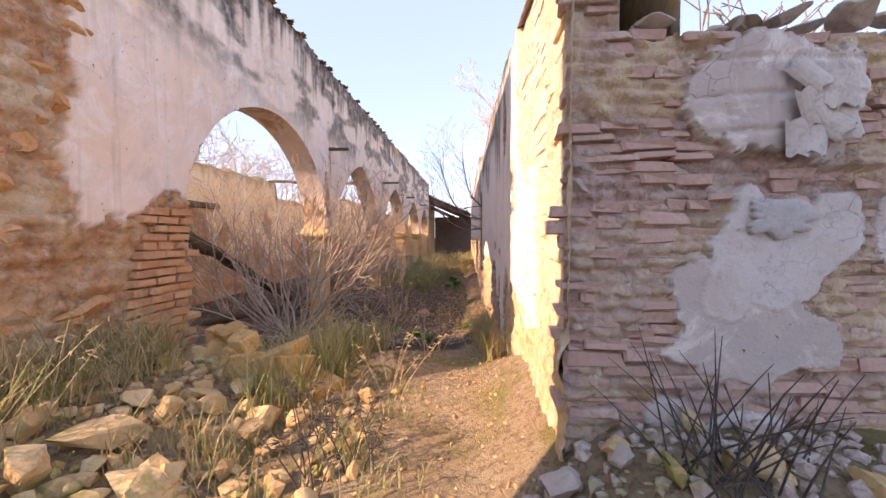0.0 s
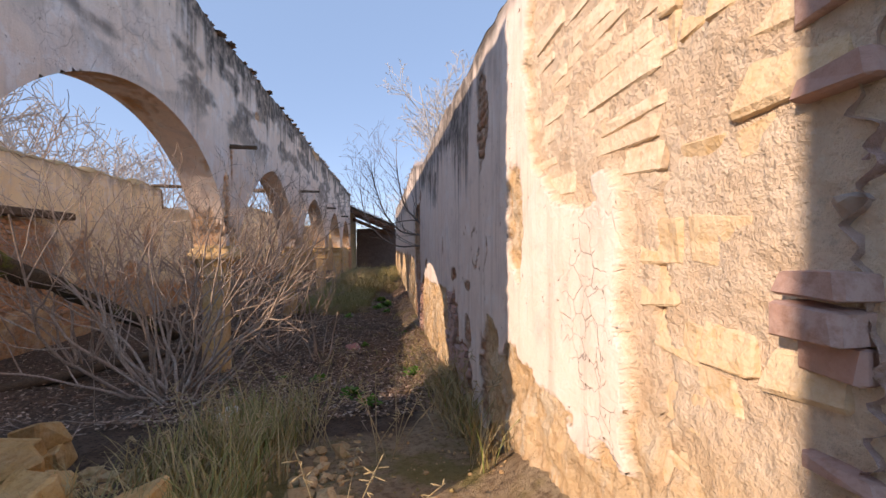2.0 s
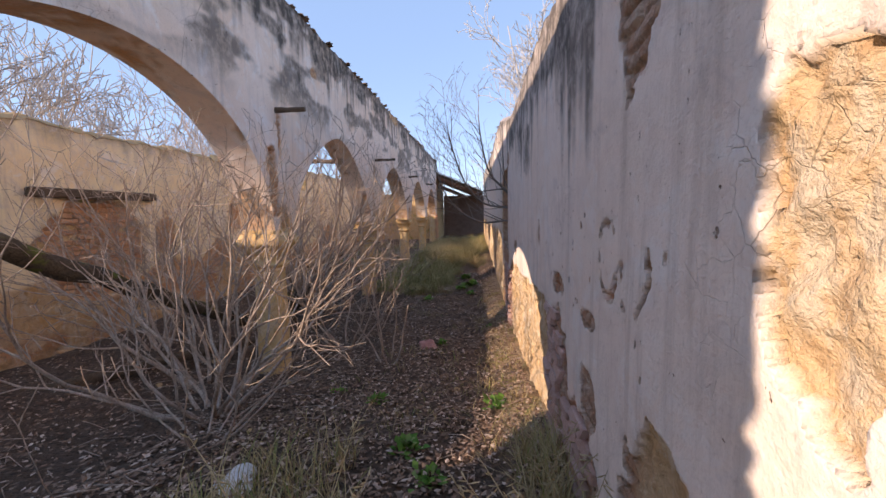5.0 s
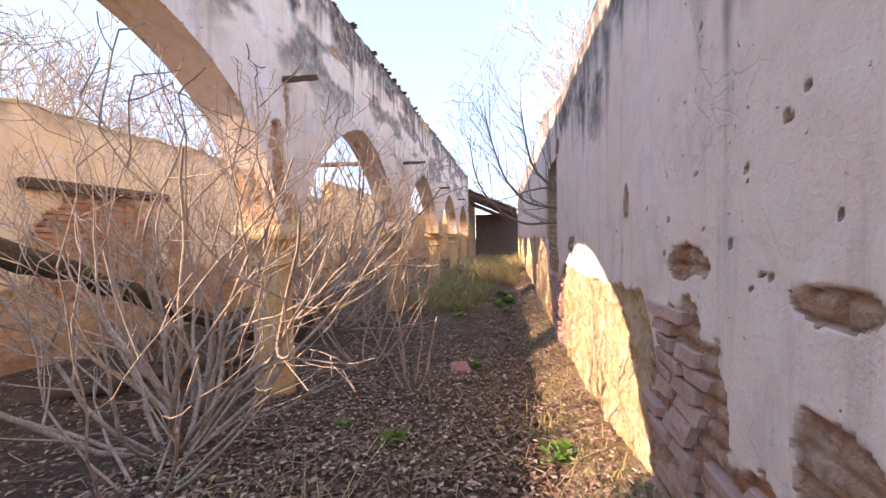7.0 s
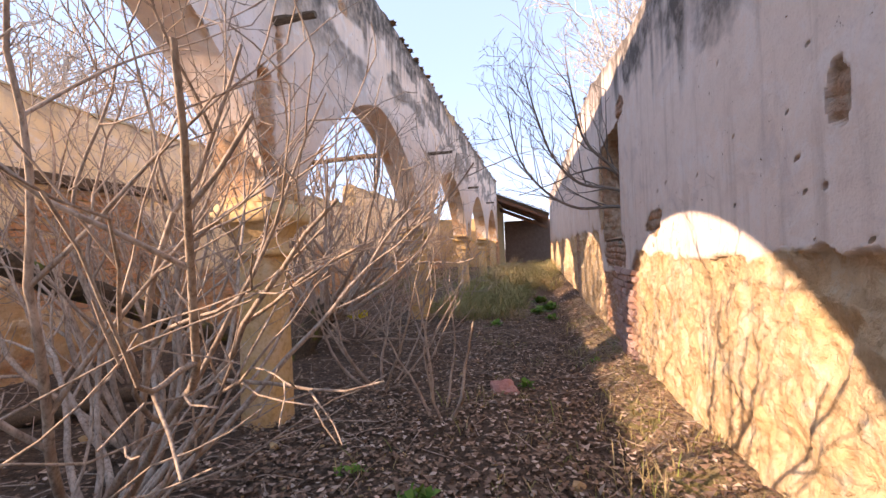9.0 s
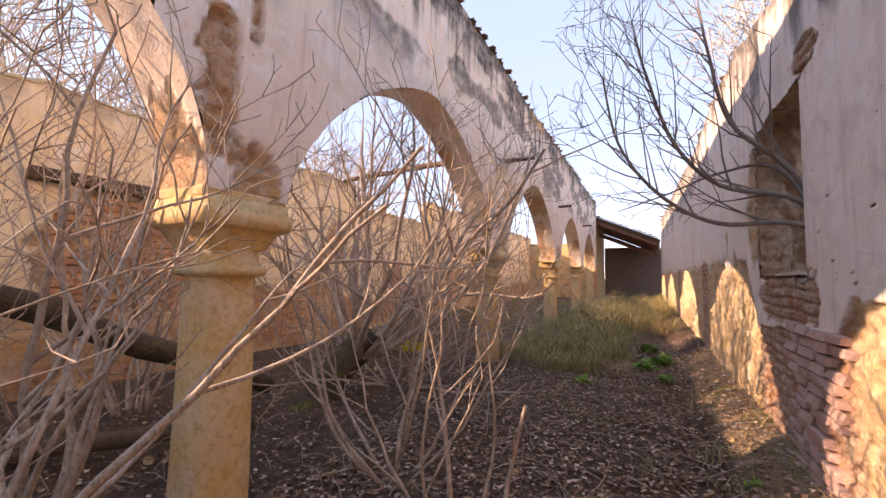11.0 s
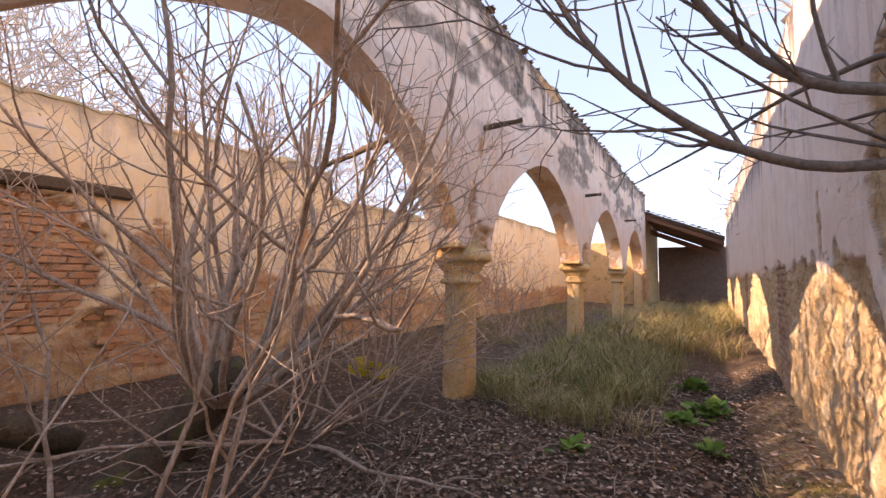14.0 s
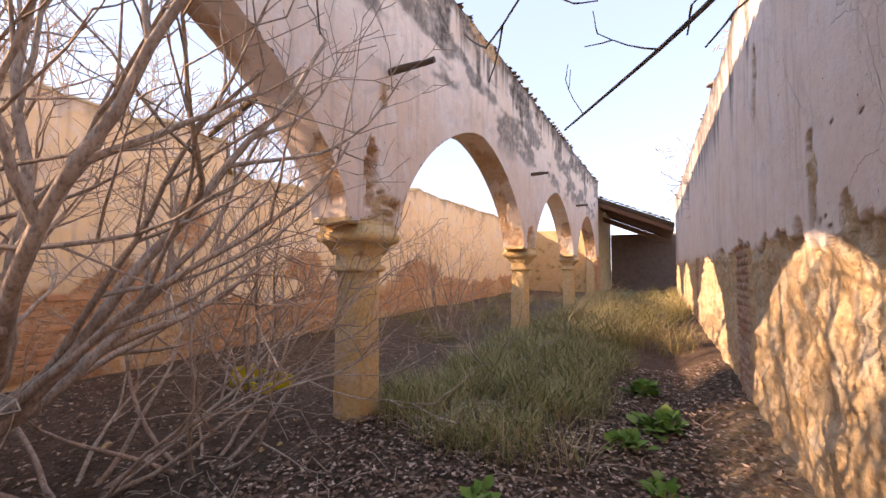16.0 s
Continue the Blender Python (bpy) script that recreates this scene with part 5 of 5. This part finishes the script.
clear = lambda x, y: not (-0.55 < x < 0.5 and y < 6)
blades("dry_grass", tufts(60, -2.15, -1.6, 1.4, 3.3, 34, 0.13, 0.46, 0.7, 1) + tufts(14, -1.4, -0.4, 2.2, 3.4, 22, 0.12, 0.28, 0.7, 21) + tufts(52, -1.3, 0.3, 3.2, 5.6, 32, 0.14, 0.36, 0.7, 2, clear)
       + tufts(20, 0.5, 0.72, 3.7, 5.6, 32, 0.09, 0.36, 0.7, 3) + tufts(40, -1.5, 0.5, 5.8, 8.5, 8, 0.15, 0.16, 0.9, 4, clear) + tufts(16, -0.3, 0.7, 1.2, 2.0, 18, 0.12, 0.1, 0.8, 5)
       + tufts(40, 0.25, 0.7, 5.6, 12, 14, 0.12, 0.16, 0.9, 14), M_DRYGRASS, "dry straw-coloured tussock grass", 1)
blades("green_grass", tufts(20, -1.0, -0.48, 2.8, 4.6, 44, 0.12, 0.44, 0.5, 6) + tufts(26, -0.9, 0.2, 1.9, 3.2, 22, 0.14, 0.14, 0.7, 7) + tufts(16, -0.5, 0.4, 1.5, 1.95, 30, 0.12, 0.08, 0.8, 8)
       + tufts(40, -1.2, 0.5, 5.8, 11.5, 14, 0.12, 0.1, 0.8, 15), M_GREENGRASS, "green grass growing through the rubble", 2)
blades("meadow_grass", tufts(260, -2.3, 0.05, 12.4, 20, 60, 0.24, 0.38, 0.9, 9, lambda x, y: x < -0.5 + (y - 12) * 0.05 and (y > 13.2 or x < -0.9)) + tufts(150, -2.2, 0.6, 19, 27.5, 45, 0.25, 0.5, 0.9, 10)
       + tufts(60, -5.5, -2.6, 15, 25, 45, 0.25, 0.4, 0.9, 11), M_GREENGRASS, "rank green and straw grass filling the passage", 3)
blades("straw_grass", tufts(150, -1.9, 0.5, 16.5, 25, 55, 0.25, 0.7, 1.3, 12) + tufts(130, -2.4, -0.5, 12.4, 17, 26, 0.22, 0.34, 1.1, 13), M_DRYGRASS, "pale bent straw grass in the passage", 4)


def litter():
    rng = np.random.default_rng(8)
    n = 46000
    x = np.concatenate([rng.uniform(-2.3, 0.72, n * 3 // 4), rng.uniform(-5.9, -2.3, n - n * 3 // 4)])
    y = rng.uniform(5.0, 15.5, n)
    z = ground_z(x, y) + rng.uniform(0.002, 0.025, n)
    s = rng.uniform(0.007, 0.03, n)
    az, tx, ty = rng.uniform(0, 6.28, n), rng.normal(0, 0.9, n), rng.normal(0, 0.9, n)
    P = []
    for u, v, c in ((-1, 0, 0), (-0.2, -0.55, 0.25), (1, 0, 0), (-0.2, 0.55, 0.25)):
        dx, dy = (u * np.cos(az) - v * np.sin(az)) * s, (u * np.sin(az) + v * np.cos(az)) * s
        P.append(np.stack([x + dx, y + dy, z + np.abs(dx * tx) + np.abs(dy * ty) * 0.6 + c * s], -1))
    P = np.stack(P, 1).reshape(-1, 3)
    F = [(4 * i, 4 * i + 1, 4 * i + 2, 4 * i + 3) for i in range(n)]
    me = bpy.data.meshes.new("leaf_litter")
    me.from_pydata(P.tolist(), [], F)
    tagged(put_mesh("leaf_litter", me, M_LITTER), "brown curled dead leaves covering the ground", "leaves", kind="stuff")
    verts, faces = [], []
    r = random.Random(5)
    for i in range(420):
        a = Vector((r.uniform(-3.5, 0.7), r.uniform(4.8, 14), 0))
        w, ln = r.uniform(0, 6.28), r.uniform(0.1, 0.5)
        b = a + Vector((math.cos(w), math.sin(w), 0)) * ln
        m = (a + b) / 2 + Vector((r.uniform(-0.04, 0.04), r.uniform(-0.04, 0.04), 0))
        for p, e in ((a, 0.02), (m, 0.05), (b, 0.015)):
            p.z = float(ground_z(p.x, p.y)) + e
        tube(verts, faces, [a, m, b], [0.004, 0.004, 0.002], 3)
    tagged(put_mesh("fallen_twigs", mesh_of("fallen_twigs", verts, faces), M_BARK), "thin dry twigs scattered on the leaves", "twigs", kind="stuff")


litter()


def herb(x, y, n, size, seed, label):
    """A rosette of broad green leaves."""
    rng = random.Random(seed)
    z = float(ground_z(x, y))
    root = empty("green_herb", (x, y, z), label, "plant", "green herbs")
    bm = bmesh.new()
    for i in range(n):
        w = rng.uniform(0, 6.28)
        ln, up = size * rng.uniform(0.5, 1.1), rng.uniform(0.3, 1.3)
        d = Vector((math.cos(w) * math.cos(up), math.sin(w) * math.cos(up), math.sin(up)))
        s = Vector((-math.sin(w), math.cos(w), 0)) * ln * 0.24
        o = Vector((rng.uniform(-1, 1), rng.uniform(-1, 1), 0)) * size * 0.5
        p = [o + d * ln * 0.25, o + d * ln * 0.6 + s, o + d * ln - Vector((0, 0, ln * 0.2)), o + d * ln * 0.6 - s, o]
        v = [bm.verts.new(q) for q in p]
        mid = bm.verts.new(o + d * ln * 0.62 - Vector((0, 0, ln * 0.05)))
        for a, b in ((0, 1), (1, 2), (2, 3), (3, 0)):
            bm.faces.new((v[a], v[b], mid))
        k = bm.verts.new(o + s * 0.08)
        bm.faces.new((v[4], k, v[0]))
    part("leaves", bm, M_HERB, root)


for i, (x, y, n, s) in enumerate([(0.05, 13.5, 60, 0.24), (-0.15, 13.0, 40, 0.2), (-0.9, 11.8, 26, 0.18), (-0.8, 6.9, 40, 0.13), (0.4, 6.6, 50, 0.15), (-0.3, 5.8, 50, 0.14), (-0.3, 8.9, 18, 0.13), (0.45, 9.6, 14, 0.1), (-0.1, 14.4, 50, 0.24), (0.1, 12.4, 30, 0.16), (-0.6, 3.4, 30, 0.1), (-0.1, 5.4, 40, 0.12), (-1.3, 7.2, 20, 0.1)]):
    herb(x, y, n, s, i, "low broad-leaved green herb on the leafy ground")


def seed_stalks(x, y, n, hgt, seed, mat, label, heads=True, spread=0.5, name="weed"):
    rng = random.Random(seed)
    z = float(ground_z(x, y))
    root = empty(name, (x, y, z), label, "plant", "weeds")
    for i in range(n):
        verts, faces, hv, hf = [], [], [], []
        p = Vector((rng.uniform(-0.1, 0.1), rng.uniform(-0.1, 0.1), -0.02))
        d = Vector((rng.uniform(-spread, spread), rng.uniform(-spread, spread), 1)).normalized()
        ln = hgt * rng.uniform(0.6, 1.1)
        pts = [p + d * ln * t + Vector((d.x, d.y, -0.3)) * 0.25 * ln * t * t for t in (0, 0.3, 0.6, 0.85, 1)]
        tube(verts, faces, pts, [0.004, 0.0036, 0.0028, 0.002, 0.0012], 4)
        stalk = put_mesh("stalk", mesh_of("stalk", verts, faces), mat, root)
        if heads:
            for k in range(11):
                q = pts[2].lerp(pts[4], rng.uniform(0.2, 1))
                e = q + Vector((rng.uniform(-1, 1), rng.uniform(-1, 1), rng.uniform(-0.6, 0.6))) * 0.05
                tube(hv, hf, [q, q.lerp(e, 0.6), e], [0.001, 0.004, 0.0008], 3)
            tagged(put_mesh("seed_head", mesh_of("seed_head", hv, hf), mat, stalk), kind="stuff")


M_STALK = mottled("dry straw stalk", (0.5, 0.4, 0.24), (0.42, 0.33, 0.19), (0.3, 0.22, 0.12), 20, 0.2)
seed_stalks(1.18, 1.83, 26, 0.5, 3, M_CHAR, "blackened dead stalks at the wall foot", False, 0.75, "dead_stalks")
seed_stalks(1.4, 1.78, 16, 0.5, 4, M_CHAR, "blackened dead stalks at the wall foot", False, 1.2, "dead_stalks")
for i, (x, y, n, h) in enumerate([(-1.75, 2.2, 9, 0.75), (-1.6, 2.7, 9, 0.7), (-0.35, 4.3, 10, 0.75), (0.05, 4.1, 8, 0.6), (0.5, 4.4, 9, 0.7), (0.55, 4.9, 8, 0.6), (-0.7, 3.9, 9, 0.7), (-0.15, 3.2, 6, 0.6), (-1.0, 4.1, 7, 0.7), (-1.6, 18.5, 14, 1.0), (-0.9, 19.5, 14, 1.0), (-1.2, 20.5, 14, 1.1)]):
    seed_stalks(x, y, n, h, 20 + i, M_STALK, "tall dry grass stalks with feathery seed heads")
for i, (x, y) in enumerate([(-0.32, 2.25), (-0.12, 2.35), (-0.42, 2.6)]):
    seed_stalks(x, y, 9, 0.42, 60 + i, M_CHAR, "dark thistle stalks with round dry heads")


def crumpled(name, x, y, size, mat, label, category, seed, hgt=0.4):
    rng = random.Random(seed)
    bm = bmesh.new()
    bmesh.ops.create_icosphere(bm, subdivisions=3, radius=size)
    for v in bm.verts:
        k = noise.noise(v.co * (4 / size * 0.25) + Vector((seed, 0, 0)))
        v.co *= 1 + 0.55 * k + rng.uniform(-0.06, 0.06)
        v.co.z = max(v.co.z * hgt, -0.02)
    ob = part(name, bm, mat)
    ob.location = (x, y, float(ground_z(x, y)) + 0.01)
    tagged(ob, label, category)


crumpled("plastic_bag", -1.3, 5.3, 0.13, M_PLASTIC, "crumpled white plastic bag on the ground", "bag", 2)
crumpled("cloth_rag", -0.5, 8.85, 0.13, M_RED, "crumpled faded pink rag among dead leaves", "cloth", 3, 0.7)


def yellow_crate():
    root = empty("yellow_crate", (-4.0, 12.75, float(ground_z(-4.0, 12.75))), "broken yellow plastic crate lying on the ground", "crate")
    for lo, hi in (((-0.3, -0.2, 0), (0.3, -0.18, 0.1)), ((-0.3, 0.18, 0), (0.3, 0.2, 0.12)), ((-0.3, -0.18, 0), (-0.28, 0.18, 0.2)), ((0.28, -0.18, 0), (0.3, 0.18, 0.1))):
        bm = bmesh.new()
        box_into(bm, lo, hi, 0.004)
        part("side_panel", bm, M_YELLOW, root)


yellow_crate()


def window_block():
    """The broken cement sill below the wall opening."""
    root = empty("window_ledge", (0.8, 10.2, 1.42), "broken mossy grey cement ledge under the wall opening", "ledge")
    rng = random.Random(6)
    bm = bmesh.new()
    box_into(bm, (-0.03, -0.45, -0.07), (0.4, 0.5, 0.05), 0.03, 0.05, rng)
    part("slab", bm, M_LEDGE, root)


M_LEDGE = mottled("mossy grey cement", (0.28, 0.27, 0.25), (0.35, 0.32, 0.29), (0.16, 0.15, 0.13), 6, 0.6, moss=(0.11, 0.13, 0.05))
window_block()
